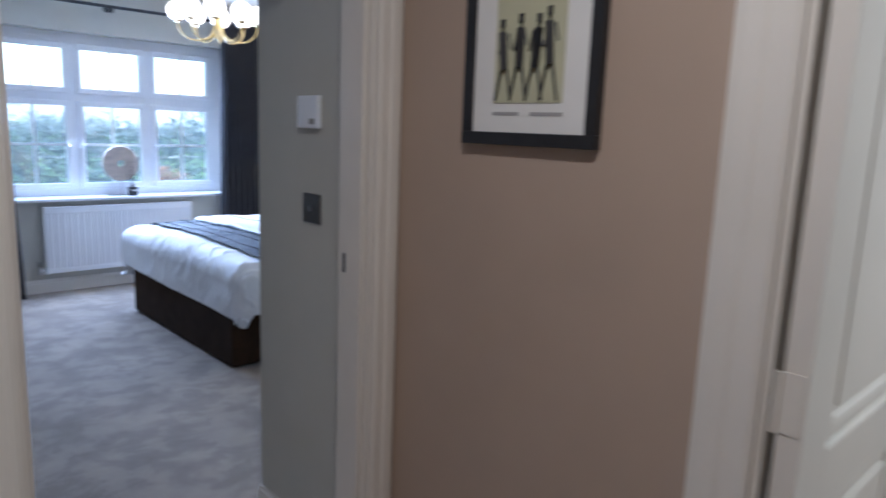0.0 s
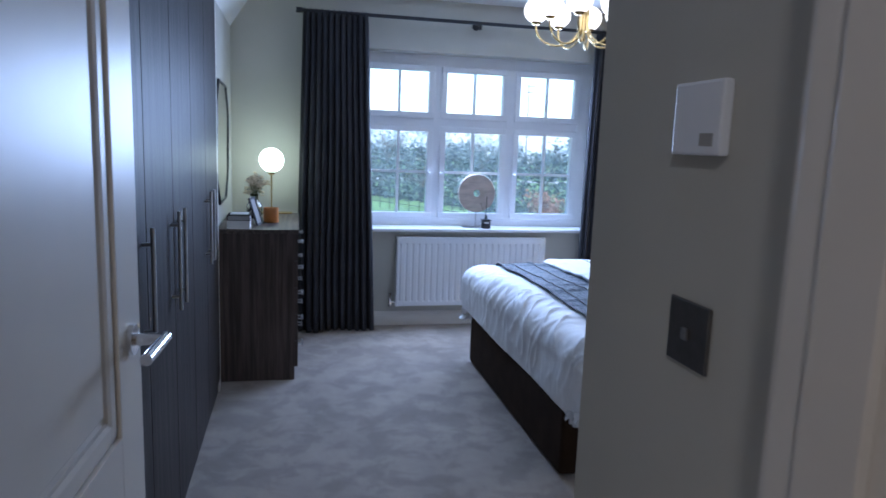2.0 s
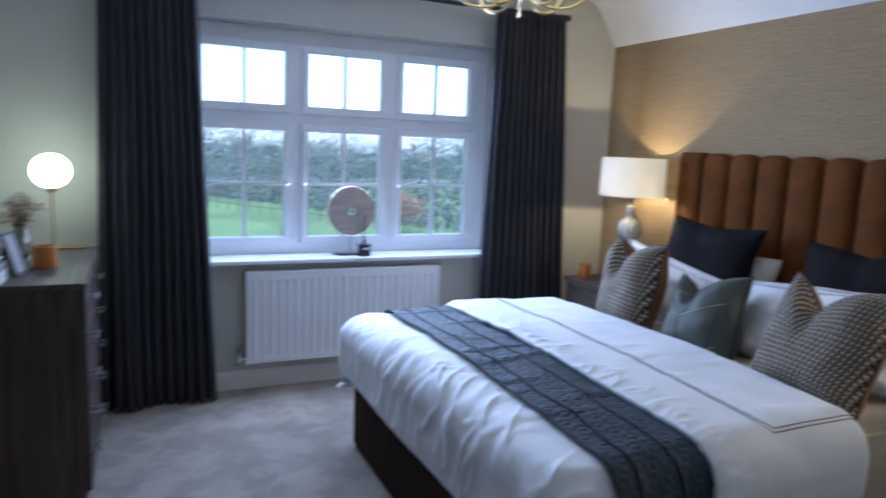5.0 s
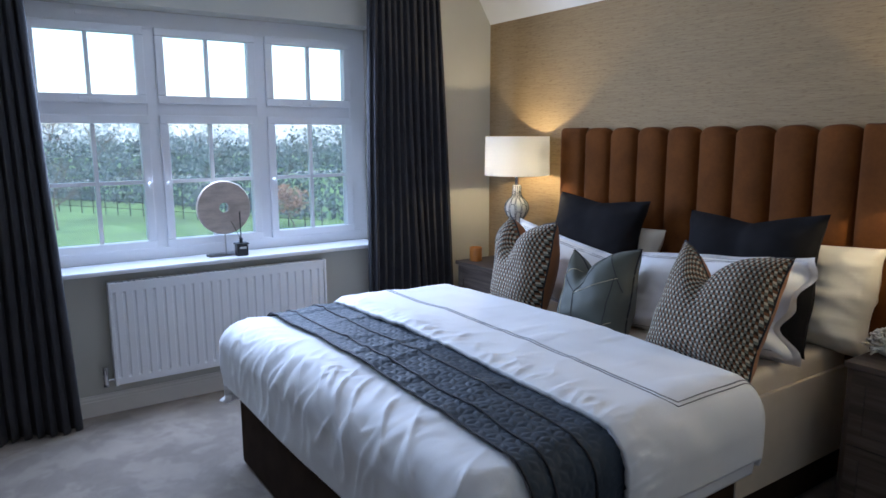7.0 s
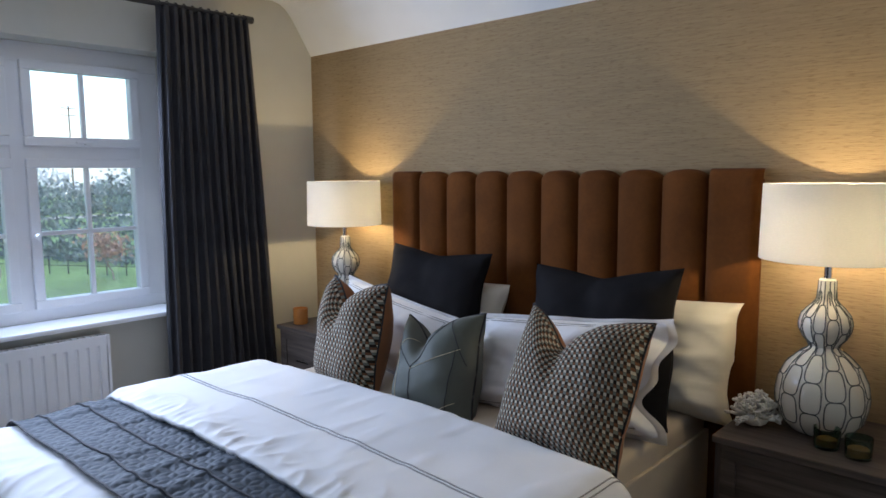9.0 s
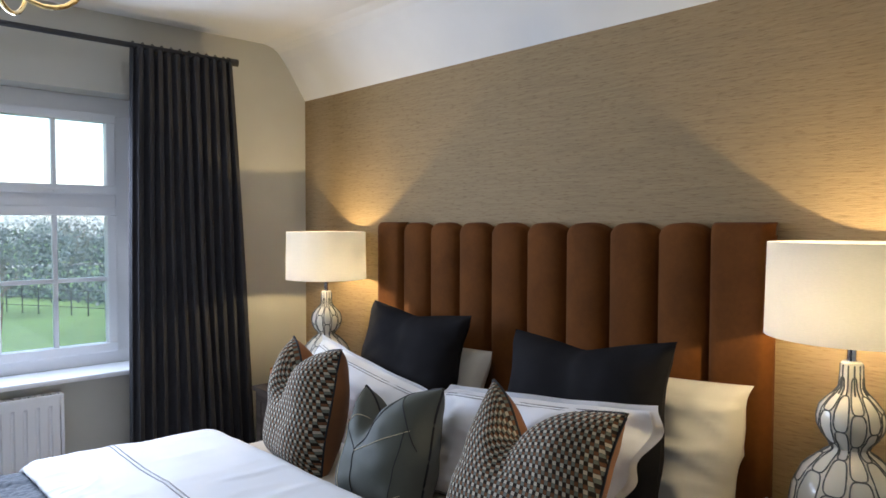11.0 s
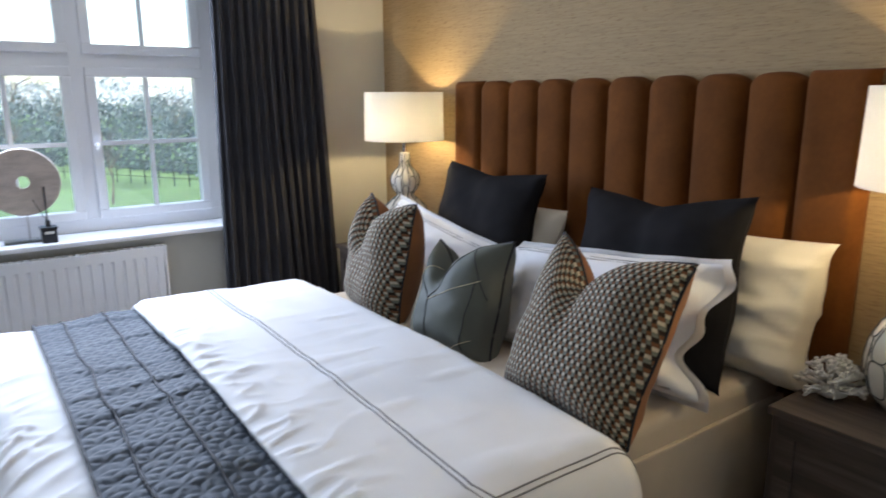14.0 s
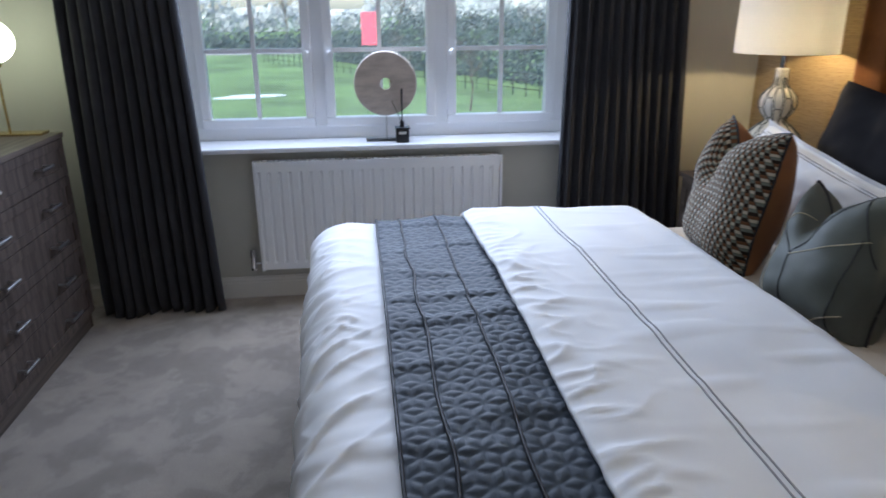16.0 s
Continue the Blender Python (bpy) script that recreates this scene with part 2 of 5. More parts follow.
def basket_weave():
    """Cut-pile houndstooth of cream, sage and rust tufts on dark brown."""
    m = bpy.data.materials.new("patterned tufted weave")
    m.use_nodes = True
    n, l = m.node_tree.nodes, m.node_tree.links
    b = n["Principled BSDF"]
    b.inputs["Roughness"].default_value, b.inputs["Sheen Weight"].default_value = 0.9, 0.1
    b.inputs["Specular IOR Level"].default_value = 0.15
    uv, sp = n.new("ShaderNodeUVMap"), n.new("ShaderNodeSeparateXYZ")
    l.new(uv.outputs[0], sp.inputs[0])

    def calc(op, a, c=0.0, d=0.0):
        q = n.new("ShaderNodeMath")
        q.operation = op
        for k, value in enumerate((a, c, d)):
            if isinstance(value, (int, float)):
                q.inputs[k].default_value = value
            else:
                l.new(value, q.inputs[k])
        return q.outputs[0]
    cell = 0.0098
    v = calc("DIVIDE", sp.outputs["Y"], cell)
    u = calc("ADD", calc("DIVIDE", sp.outputs["X"], cell), calc("MULTIPLY", v, 0.22))
    i, j = calc("FLOOR", u), calc("FLOOR", v)
    odd = calc("FLOORED_MODULO", calc("ADD", i, calc("FLOOR", calc("DIVIDE", j, 2.0))), 2.0)
    row = calc("FLOORED_MODULO", j, 2.0)
    index = calc("DIVIDE", calc("ADD", calc("ADD", odd, calc("MULTIPLY", row, 2.0)), 0.5), 4.0)
    ramp = n.new("ShaderNodeValToRGB")
    cr = ramp.color_ramp
    cr.interpolation = "CONSTANT"
    cr.elements[0].position, cr.elements[0].color = 0.0, (0.034, 0.023, 0.017, 1)
    cr.elements[1].position, cr.elements[1].color = 0.25, (0.60, 0.54, 0.43, 1)
    for pos, col in ((0.5, (0.20, 0.22, 0.185, 1)), (0.75, (0.200, 0.088, 0.042, 1))):
        cr.elements.new(pos).color = col
    l.new(index, ramp.inputs[0])
    # rounded tufts with dark gaps
    du = calc("ABSOLUTE", calc("SUBTRACT", calc("FRACT", u), 0.5))
    dv = calc("ABSOLUTE", calc("SUBTRACT", calc("FRACT", v), 0.5))
    far = calc("MAXIMUM", du, dv)
    gap = calc("SMOOTH_MIN", calc("MULTIPLY", calc("SUBTRACT", 0.54, far), 7.0), 1.0, 0.1)
    mix = n.new("ShaderNodeMix")
    mix.data_type = "RGBA"
    l.new(gap, mix.inputs[0])
    mix.inputs[6].default_value = (0.020, 0.014, 0.010, 1)
    l.new(ramp.outputs[0], mix.inputs[7])
    nz, nr, mul = n.new("ShaderNodeTexNoise"), n.new("ShaderNodeMapRange"), n.new("ShaderNodeMix")
    nz.inputs["Scale"].default_value = 300
    l.new(uv.outputs[0], nz.inputs["Vector"])
    l.new(nz.outputs["Fac"], nr.inputs[0])
    nr.inputs[3].default_value, nr.inputs[4].default_value = 0.65, 1.35
    mul.data_type, mul.blend_type = "RGBA", "MULTIPLY"
    mul.inputs[0].default_value = 1.0
    l.new(mix.outputs[2], mul.inputs[6])
    l.new(nr.outputs[0], mul.inputs[7])
    l.new(mul.outputs[2], b.inputs["Base Color"])
    bp = n.new("ShaderNodeBump")
    bp.inputs["Strength"].default_value, bp.inputs["Distance"].default_value = 0.6, 0.003
    l.new(gap, bp.inputs["Height"])
    l.new(bp.outputs[0], b.inputs["Normal"])
    return m


def clear_glass(name, tint, drops=False, veil=0.0):
    m = bpy.data.materials.new(name)
    m.use_nodes = True
    n, l = m.node_tree.nodes, m.node_tree.links
    b = n["Principled BSDF"]
    b.inputs["Base Color"].default_value = (*tint, 1)
    b.inputs["Transmission Weight"].default_value, b.inputs["Roughness"].default_value, b.inputs["IOR"].default_value = 1.0, 0.0, 1.45
    if drops:
        tc, v, ramp, bp = n.new("ShaderNodeTexCoord"), n.new("ShaderNodeTexVoronoi"), n.new("ShaderNodeValToRGB"), n.new("ShaderNodeBump")
        v.inputs["Scale"].default_value = 70
        l.new(tc.outputs["Object"], v.inputs["Vector"])
        l.new(v.outputs["Distance"], ramp.inputs[0])
        ramp.color_ramp.elements[0].position, ramp.color_ramp.elements[1].position = 0.08, 0.20
        ramp.color_ramp.elements[0].color, ramp.color_ramp.elements[1].color = (1, 1, 1, 1), (0, 0, 0, 1)
        l.new(ramp.outputs[0], bp.inputs["Height"])
        bp.inputs["Strength"].default_value, bp.inputs["Distance"].default_value = 0.5, 0.002
        l.new(bp.outputs[0], b.inputs["Normal"])
    if veil:
        # a translucent share lays a pale blue veil over the pane, imitating haze
        t, mix = n.new("ShaderNodeBsdfTranslucent"), n.new("ShaderNodeMixShader")
        t.inputs[0].default_value = (0.80, 0.92, 1.0, 1)
        mix.inputs[0].default_value = veil
        l.new(b.outputs[0], mix.inputs[1])
        l.new(t.outputs[0], mix.inputs[2])
        l.new(mix.outputs[0], n["Material Output"].inputs[0])
    return m


def lampshade():
    m = bpy.data.materials.new("lit cream linen shade")
    m.use_nodes = True
    n, l = m.node_tree.nodes, m.node_tree.links
    n.remove(n["Principled BSDF"])
    d, t, mix = n.new("ShaderNodeBsdfDiffuse"), n.new("ShaderNodeBsdfTranslucent"), n.new("ShaderNodeMixShader")
    tc, mp, no, ramp = n.new("ShaderNodeTexCoord"), n.new("ShaderNodeMapping"), n.new("ShaderNodeTexNoise"), n.new("ShaderNodeValToRGB")
    mp.inputs["Scale"].default_value = (60, 60, 260)
    l.new(tc.outputs["Object"], mp.inputs[0])
    l.new(mp.outputs[0], no.inputs["Vector"])
    no.inputs["Scale"].default_value = 2.0
    ramp.color_ramp.elements[0].color, ramp.color_ramp.elements[1].color = (0.64, 0.64, 0.64, 1), (0.74, 0.74, 0.74, 1)
    l.new(no.outputs["Fac"], ramp.inputs[0])
    l.new(ramp.outputs[0], d.inputs[0])
    l.new(ramp.outputs[0], t.inputs[0])
    mix.inputs[0].default_value = 0.42
    l.new(d.outputs[0], mix.inputs[1])
    l.new(t.outputs[0], mix.inputs[2])
    l.new(mix.outputs[0], n["Material Output"].inputs[0])
    return m


M_PAPERWALL = wallpaper()
M_BASKET = basket_weave()
M_GLASS = clear_glass("wet window glass with haze veil", (1, 1, 1), veil=0.050)
M_GREENGLASS = clear_glass("dark green glass", (0.35, 0.52, 0.44))
M_CLEAR = clear_glass("clear glass", (0.95, 0.97, 0.96))
M_SHADE = lampshade()
M_MIRROR = material("mirror silver", (0.92, 0.93, 0.92), 0.02, 1.0, vary=0.01)

# ---------------------------------------------------------------- building blocks


def box(bm, x0, x1, y0, y1, z0, z1, bevel=0.0, segments=2):
    """Adds a box to bm, with rounded edges where bevel is given."""
    made = bmesh.ops.create_cube(bm, size=1.0)
    vs = made["verts"]
    for v in vs:
        v.co = Vector(((x0 + x1) / 2 + v.co.x * (x1 - x0), (y0 + y1) / 2 + v.co.y * (y1 - y0), (z0 + z1) / 2 + v.co.z * (z1 - z0)))
    if bevel:
        es = list({e for v in vs for e in v.link_edges})
        bmesh.ops.bevel(bm, geom=es, offset=bevel, segments=segments, affect="EDGES", profile=0.6)
    return bm


def boxed(*args, **kw):
    return box(bmesh.new(), *args, **kw)


def rod(bm, a, b, r, n=12, r2=None):
    """Adds a capped cylinder or cone from a to b."""
    a, b = Vector(a), Vector(b)
    m = Matrix.Translation((a + b) / 2) @ (b - a).to_track_quat("Z", "Y").to_matrix().to_4x4()
    bmesh.ops.create_cone(bm, cap_ends=True, segments=n, radius1=r, radius2=r if r2 is None else r2, depth=(b - a).length, matrix=m)
    return bm


def lathe(bm, profile, n=32, centre=(0, 0)):
    """Adds a turned shape from (radius, height) pairs."""
    rings = []
    for r, z in profile:
        rings.append([bm.verts.new((centre[0] + r * math.cos(2 * math.pi * k / n), centre[1] + r * math.sin(2 * math.pi * k / n), z)) for k in range(n)])
    for p, q in zip(rings, rings[1:]):
        for k in range(n):
            bm.faces.new((p[k], p[(k + 1) % n], q[(k + 1) % n], q[k]))
    return bm


def sphere(bm, centre, r, u=24, v=14):
    bmesh.ops.create_uvsphere(bm, u_segments=u, v_segments=v, radius=r, matrix=Matrix.Translation(centre))
    return bm


def tube(bm, points, r, n=8):
    """Adds a round tube along points."""
    points = [Vector(p) for p in points]
    rings = []
    for k, p in enumerate(points):
        way = (points[min(k + 1, len(points) - 1)] - points[max(k - 1, 0)]).normalized()
        q = way.to_track_quat("Z", "Y")
        rings.append([bm.verts.new(p + q @ Vector((r * math.cos(2 * math.pi * i / n), r * math.sin(2 * math.pi * i / n), 0))) for i in range(n)])
    for a, b in zip(rings, rings[1:]):
        for i in range(n):
            bm.faces.new((a[i], a[(i + 1) % n], b[(i + 1) % n], b[i]))
    bm.faces.new(rings[0][::-1])
    bm.faces.new(rings[-1])
    return bm


def tapered(bm, points, r0, r1, n=5):
    """Adds an open limb along points that thins from r0 to r1."""
    rings = []
    for k, p in enumerate(points):
        way = (points[min(k + 1, len(points) - 1)] - points[max(k - 1, 0)]).normalized()
        q, r = way.to_track_quat("Z", "Y"), r0 + (r1 - r0) * k / (len(points) - 1)
        rings.append([bm.verts.new(p + q @ Vector((r * math.cos(2 * math.pi * i / n), r * math.sin(2 * math.pi * i / n), 0))) for i in range(n)])
    for a, b in zip(rings, rings[1:]):
        for i in range(n):
            bm.faces.new((a[i], a[(i + 1) % n], b[(i + 1) % n], b[i]))
    return bm


def surface(bm, f, nu, nv):
    """Adds the sheet f(u, v), u and v from 0 to 1."""
    grid = [[bm.verts.new(f(i / nu, j / nv)) for j in range(nv + 1)] for i in range(nu + 1)]
    for i in range(nu):
        for j in range(nv):
            bm.faces.new((grid[i][j], grid[i + 1][j], grid[i + 1][j + 1], grid[i][j + 1]))
    return grid


def extruded(bm, outline, axis, a, b):
    """Adds a prism: outline in the two other axes, from a to b along axis."""
    def place(p, h):
        c = list(p)
        c.insert("xyz".index(axis), h)
        return bm.verts.new(c)
    lo, hi = [place(p, a) for p in outline], [place(p, b) for p in outline]
    n = len(outline)
    bm.faces.new(lo[::-1])
    bm.faces.new(hi)
    for k in range(n):
        bm.faces.new((lo[k], lo[(k + 1) % n], hi[(k + 1) % n], hi[k]))
    bmesh.ops.recalc_face_normals(bm, faces=bm.faces)
    return bm


def mesh(name, bm, mat, smooth=False):
    me = bpy.data.meshes.new(name)
    bmesh.ops.recalc_face_normals(bm, faces=bm.faces)
    bm.to_mesh(me)
    bm.free()
    me.materials.append(mat)
    for p in me.polygons:
        p.use_smooth = bool(smooth)
    if smooth == "auto":
        me.set_sharp_from_angle(angle=radians(38))
    return new(name, me)


def part(name, bm, mat, parent=None, label="", smooth=False):
    """Links bm as one mesh, in its parent's own coordinates."""
    ob = mesh(name, bm, mat, smooth)
    ob.parent = parent
    return tagged(ob, label)


def thing(name, place, label, category, group="", turn=0.0):
    ob = new(name)
    ob.matrix_world = pose(*place, 0, 0, turn)
    return tagged(ob, label, category, group)


def structure(name, bm, mat, label, category="", smooth=False):
    return tagged(mesh(name, bm, mat, smooth), label, category or name.split("_")[0], kind="structure")


# ---------------------------------------------------------------- the shell
X_EAST, X_WEST, Y_NORTH, Y_SOUTH = 3.775, 0.18, 6.19, 2.31
Z_SPRING, Z_CEIL = 2.115, 2.39
HALL_X, DOOR_Y0, DOOR_Y1 = 1.11, 1.555, 1.685
OPEN_X0, OPEN_X1, OPEN_Z = 0.270, 1.03, 1.99
WIN = (1.00, 2.91, 0.725, 2.03)

structure("floor", boxed(-1.2, 4.0, -1.6, 6.3, -0.12, 0.0), M_CARPET, "mottled grey plush carpet, wall to wall", "carpet")

bm = bmesh.new()
for x0, x1, z0, z1 in ((-0.6, WIN[0], 0, 2.75), (WIN[1], 4.0, 0, 2.75), (WIN[0], WIN[1], 0, WIN[2]), (WIN[0], WIN[1], WIN[3], 2.75)):
    box(bm, x0, x1, Y_NORTH, Y_NORTH + 0.30, z0, z1)
structure("wall_north", bm, M_WALL, "greige painted wall with a deep window recess", "wall")
structure("wall_east", boxed(X_EAST, X_EAST + 0.15, 2.0, Y_NORTH, 0, 2.75), M_PAPERWALL, "tan woven grasscloth wallpaper behind the bed", "wall")
structure("wall_west", boxed(X_WEST - 0.12, X_WEST, 4.965, Y_NORTH, 0, 2.75), M_WALL, "greige painted wall with a mirror on it", "wall")
structure("wall_wardrobe", boxed(-0.60, -0.48, 1.65, Y_NORTH, 0, 2.75), M_WALL, "greige painted wall behind the wardrobes", "wall")
structure("wall_south", boxed(1.14, X_EAST, Y_SOUTH - 0.12, Y_SOUTH, 0, 2.75), M_WALL, "greige painted wall facing the window", "wall")
structure("wall_thermostat", boxed(1.14, 1.26, DOOR_Y1, Y_SOUTH - 0.12, 0, 2.75), M_WALL, "greige painted return wall with a switch and a thermostat", "wall")

bm = bmesh.new()
box(bm, -0.60, OPEN_X0 - 0.03, DOOR_Y0, DOOR_Y1, 0, 2.75)
box(bm, OPEN_X1 + 0.03, HALL_X + 0.15, DOOR_Y0, DOOR_Y1, 0, 2.75)
box(bm, OPEN_X0 - 0.03, OPEN_X1 + 0.03, DOOR_Y0, DOOR_Y1, OPEN_Z + 0.03, 2.75)
structure("wall_door", bm, M_HALL, "taupe painted wall round the bedroom doorway", "wall")
HD0, HD1 = -0.145, 0.617
bm = bmesh.new()
box(bm, HALL_X, HALL_X + 0.12, HD1 + 0.03, DOOR_Y0, 0, 2.75)
box(bm, HALL_X, HALL_X + 0.12, -1.6, HD0 - 0.03, 0, 2.75)
box(bm, HALL_X, HALL_X + 0.12, HD0 - 0.03, HD1 + 0.03, 2.02, 2.75)
structure("wall_hall_east", bm, M_HALL, "taupe painted hall wall with a framed print", "wall")
structure("wall_hall_west", boxed(-0.95, -0.85, -1.6, DOOR_Y0, 0, 2.75), M_HALL, "taupe painted hall wall", "wall")
structure("wall_hall_south", boxed(-0.95, HALL_X + 0.12, -1.7, -1.6, 0, 2.75), M_HALL, "taupe painted hall end wall", "wall")
structure("wall_next_east", boxed(2.6, 2.7, -1.7, 2.19, 0, 2.75), M_HALL, "plain wall inside the next room", "wall")
structure("wall_next_south", boxed(HALL_X + 0.12, 2.6, -1.7, -1.6, 0, 2.75), M_HALL, "plain wall inside the next room", "wall")

# ceiling: flat middle, coved down to both side walls
bm = bmesh.new()
def cove(x_wall, way):
    rise = ((0.0, 0.0), (0.05, 0.078), (0.10, 0.155), (0.135, 0.205), (0.165, 0.238), (0.20, 0.262), (0.25, 0.275))
    return [(x_wall + way * d, Z_SPRING + h) for d, h in rise]
east, west = cove(X_EAST, -1), cove(X_WEST, 1)
outline = west + east[::-1] + [(X_EAST, 2.6), (X_WEST, 2.6)]
extruded(bm, outline, "y", 1.65, Y_NORTH)
structure("ceiling", bm, M_CEIL, "white ceiling coved down to the side walls", "ceiling")
structure("ceiling_hall", boxed(-0.95, 2.7, -1.7, DOOR_Y0, 2.40, 2.5), M_CEIL, "white hall ceiling", "ceiling")
structure("roof", boxed(-0.95, 4.1, -1.7, 6.6, 2.76, 2.9), M_CEIL, "plain slab over the rooms", "roof")

# ---------------------------------------------------------------- window, doors, trim


def ring(bm, x0, x1, z0, z1, y0, y1, w, bevel=0.004):
    """A rectangular frame in the xz plane, w wide, from y0 to y1."""
    box(bm, x0, x1, y0, y1, z0, z0 + w, bevel)
    box(bm, x0, x1, y0, y1, z1 - w, z1, bevel)
    box(bm, x0, x0 + w, y0 + 0.0005, y1 - 0.0005, z0 + w, z1 - w, bevel)
    box(bm, x1 - w, x1, y0 + 0.0005, y1 - 0.0005, z0 + w, z1 - w, bevel)
    return bm


COLS = ((1.155, 1.597), (1.737, 2.177), (2.320, 2.763))
ROWS_Z = ((0.848, 1.463), (1.607, 1.908))
window = tagged(new("window_1"), "white three-bay casement window with glazing bars and rain drops", "window", kind="structure")
bm = bmesh.new()
for x0, x1 in ((WIN[0], 1.112), (1.640, 1.694), (2.220, 2.277), (2.806, WIN[1])):
    box(bm, x0, x1, 6.345, 6.415, 0.81, 1.94, 0.003)
for z0, z1 in ((0.7465, 0.810), (1.94, WIN[3])):
    box(bm, WIN[0], WIN[1], 6.345, 6.415, z0, z1, 0.003)
box(bm, 1.112, 2.806, 6.347, 6.4145, 1.498, 1.573, 0.003)
part("window_frame", bm, M_UPVC, window)
for j, (z0, z1) in enumerate(ROWS_Z):
    for i, (x0, x1) in enumerate(COLS):
        c = part("casement", ring(bmesh.new(), x0 - 0.043, x1 + 0.043, z0 - 0.043, z1 + 0.043, 6.325, 6.385, 0.043, 0.006), M_UPVC, window)
        part("pane", boxed(x0, x1, 6.356, 6.360, z0, z1), M_GLASS, c).visible_shadow = False
        xm, zm = (x0 + x1) / 2, 1.158
        part("glazing_bar", boxed(xm - 0.010, xm + 0.010, 6.343, 6.372, z0, z1, bevel=0.003), M_UPVC, c)
        if j == 0:
            part("glazing_bar", boxed(x0, xm - 0.0101, 6.344, 6.371, zm - 0.010, zm + 0.010, bevel=0.003), M_UPVC, c)
            part("glazing_bar", boxed(xm + 0.0101, x1, 6.344, 6.371, zm - 0.010, zm + 0.010, bevel=0.003), M_UPVC, c)
            hx = x1 + 0.022 if i == 0 else x0 - 0.022
            bm = rod(bmesh.new(), (hx, 6.325, 1.15), (hx, 6.295, 1.15), 0.010)
            box(bm, hx - 0.006, hx + 0.006, 6.290, 6.298, 1.128, 1.162, 0.003)
            part("latch", bm, M_UPVC, c, "small white latch", smooth="auto")
        elif i != 1:
            bm = boxed(xm - 0.055, xm + 0.055, 6.295, 6.305, z0 - 0.03, z0 - 0.016, bevel=0.003)
            box(bm, xm - 0.012, xm + 0.012, 6.30, 6.326, z0 - 0.036, z0 - 0.012, 0.003)
            part("latch", bm, M_UPVC, c)
part("trickle_vent", boxed(1.34, 1.58, 6.335, 6.346, 1.985, 2.008, bevel=0.003), M_UPVC, window)
part("window_sill", boxed(1.02, 2.89, 6.125, 6.35, 0.722, 0.746, bevel=0.008), M_UPVC, window, "white painted sill board")


def moulding(name, path, label, height=0.105, thick=0.016, mat=None):
    """Skirting along the floor; path: (x0, y0), (x1, y1), with its face to the left of the way."""
    (x0, y0), (x1, y1) = path
    way = Vector((x1 - x0, y1 - y0, 0))
    side = Vector((-way.y, way.x, 0)).normalized()
    prof = [(0, 0), (thick, 0), (thick, height * 0.72), (thick * 0.8, height * 0.76), (thick * 0.8, height * 0.84), (thick * 0.45, height * 0.93), (thick * 0.4, height), (0, height)]
    bm = bmesh.new()
    ends = []
    for base in (Vector((x0, y0, 0)), Vector((x1, y1, 0))):
        ends.append([bm.verts.new(base + side * d + Vector((0, 0, h))) for d, h in prof])
    n = len(prof)
    for k in range(n):
        bm.faces.new((ends[0][k], ends[0][(k + 1) % n], ends[1][(k + 1) % n], ends[1][k]))
    bm.faces.new(ends[0])
    bm.faces.new(ends[1][::-1])
    return structure(name, bm, mat or M_WHITE, label, "baseboard")


moulding("baseboard_north", ((X_EAST, Y_NORTH), (X_WEST, Y_NORTH)), "white moulded skirting board under the window")
moulding("baseboard_east", ((X_EAST, Y_SOUTH), (X_EAST, Y_NORTH - 0.017)), "white moulded skirting board behind the bed")
moulding("baseboard_west", ((X_WEST, Y_NORTH - 0.017), (X_WEST, 4.93)), "white moulded skirting board beside the wardrobe")
moulding("baseboard_south", ((1.14, Y_SOUTH), (X_EAST - 0.017, Y_SOUTH)), "white moulded skirting board")
moulding("baseboard_return", ((1.14, 1.72), (1.14, Y_SOUTH)), "white moulded skirting board below the switch")
moulding("baseboard_hall", ((HALL_X, 0.74), (HALL_X, DOOR_Y0 - 0.02)), "white moulded skirting board in the hall")


def architrave(bm, a, b, out, face, w=0.068):
    """A moulded strip on a wall from a to b; out: across its width; face: away from the wall."""
    prof = [(0, 0), (0, 0.012), (0.010, 0.017), (w * 0.45, 0.017), (w * 0.55, 0.021), (w * 0.8, 0.022), (w, 0.018), (w, 0)]
    out, face = Vector(out), Vector(face)
    ends = [[bm.verts.new(Vector(p) + out * d + face * h) for d, h in prof] for p in (a, b)]
    n = len(prof)
    for k in range(n):
        bm.faces.new((ends[0][k], ends[0][(k + 1) % n], ends[1][(k + 1) % n], ends[1][k]))
    bm.faces.new(ends[0])
    bm.faces.new(ends[1][::-1])
    return bm


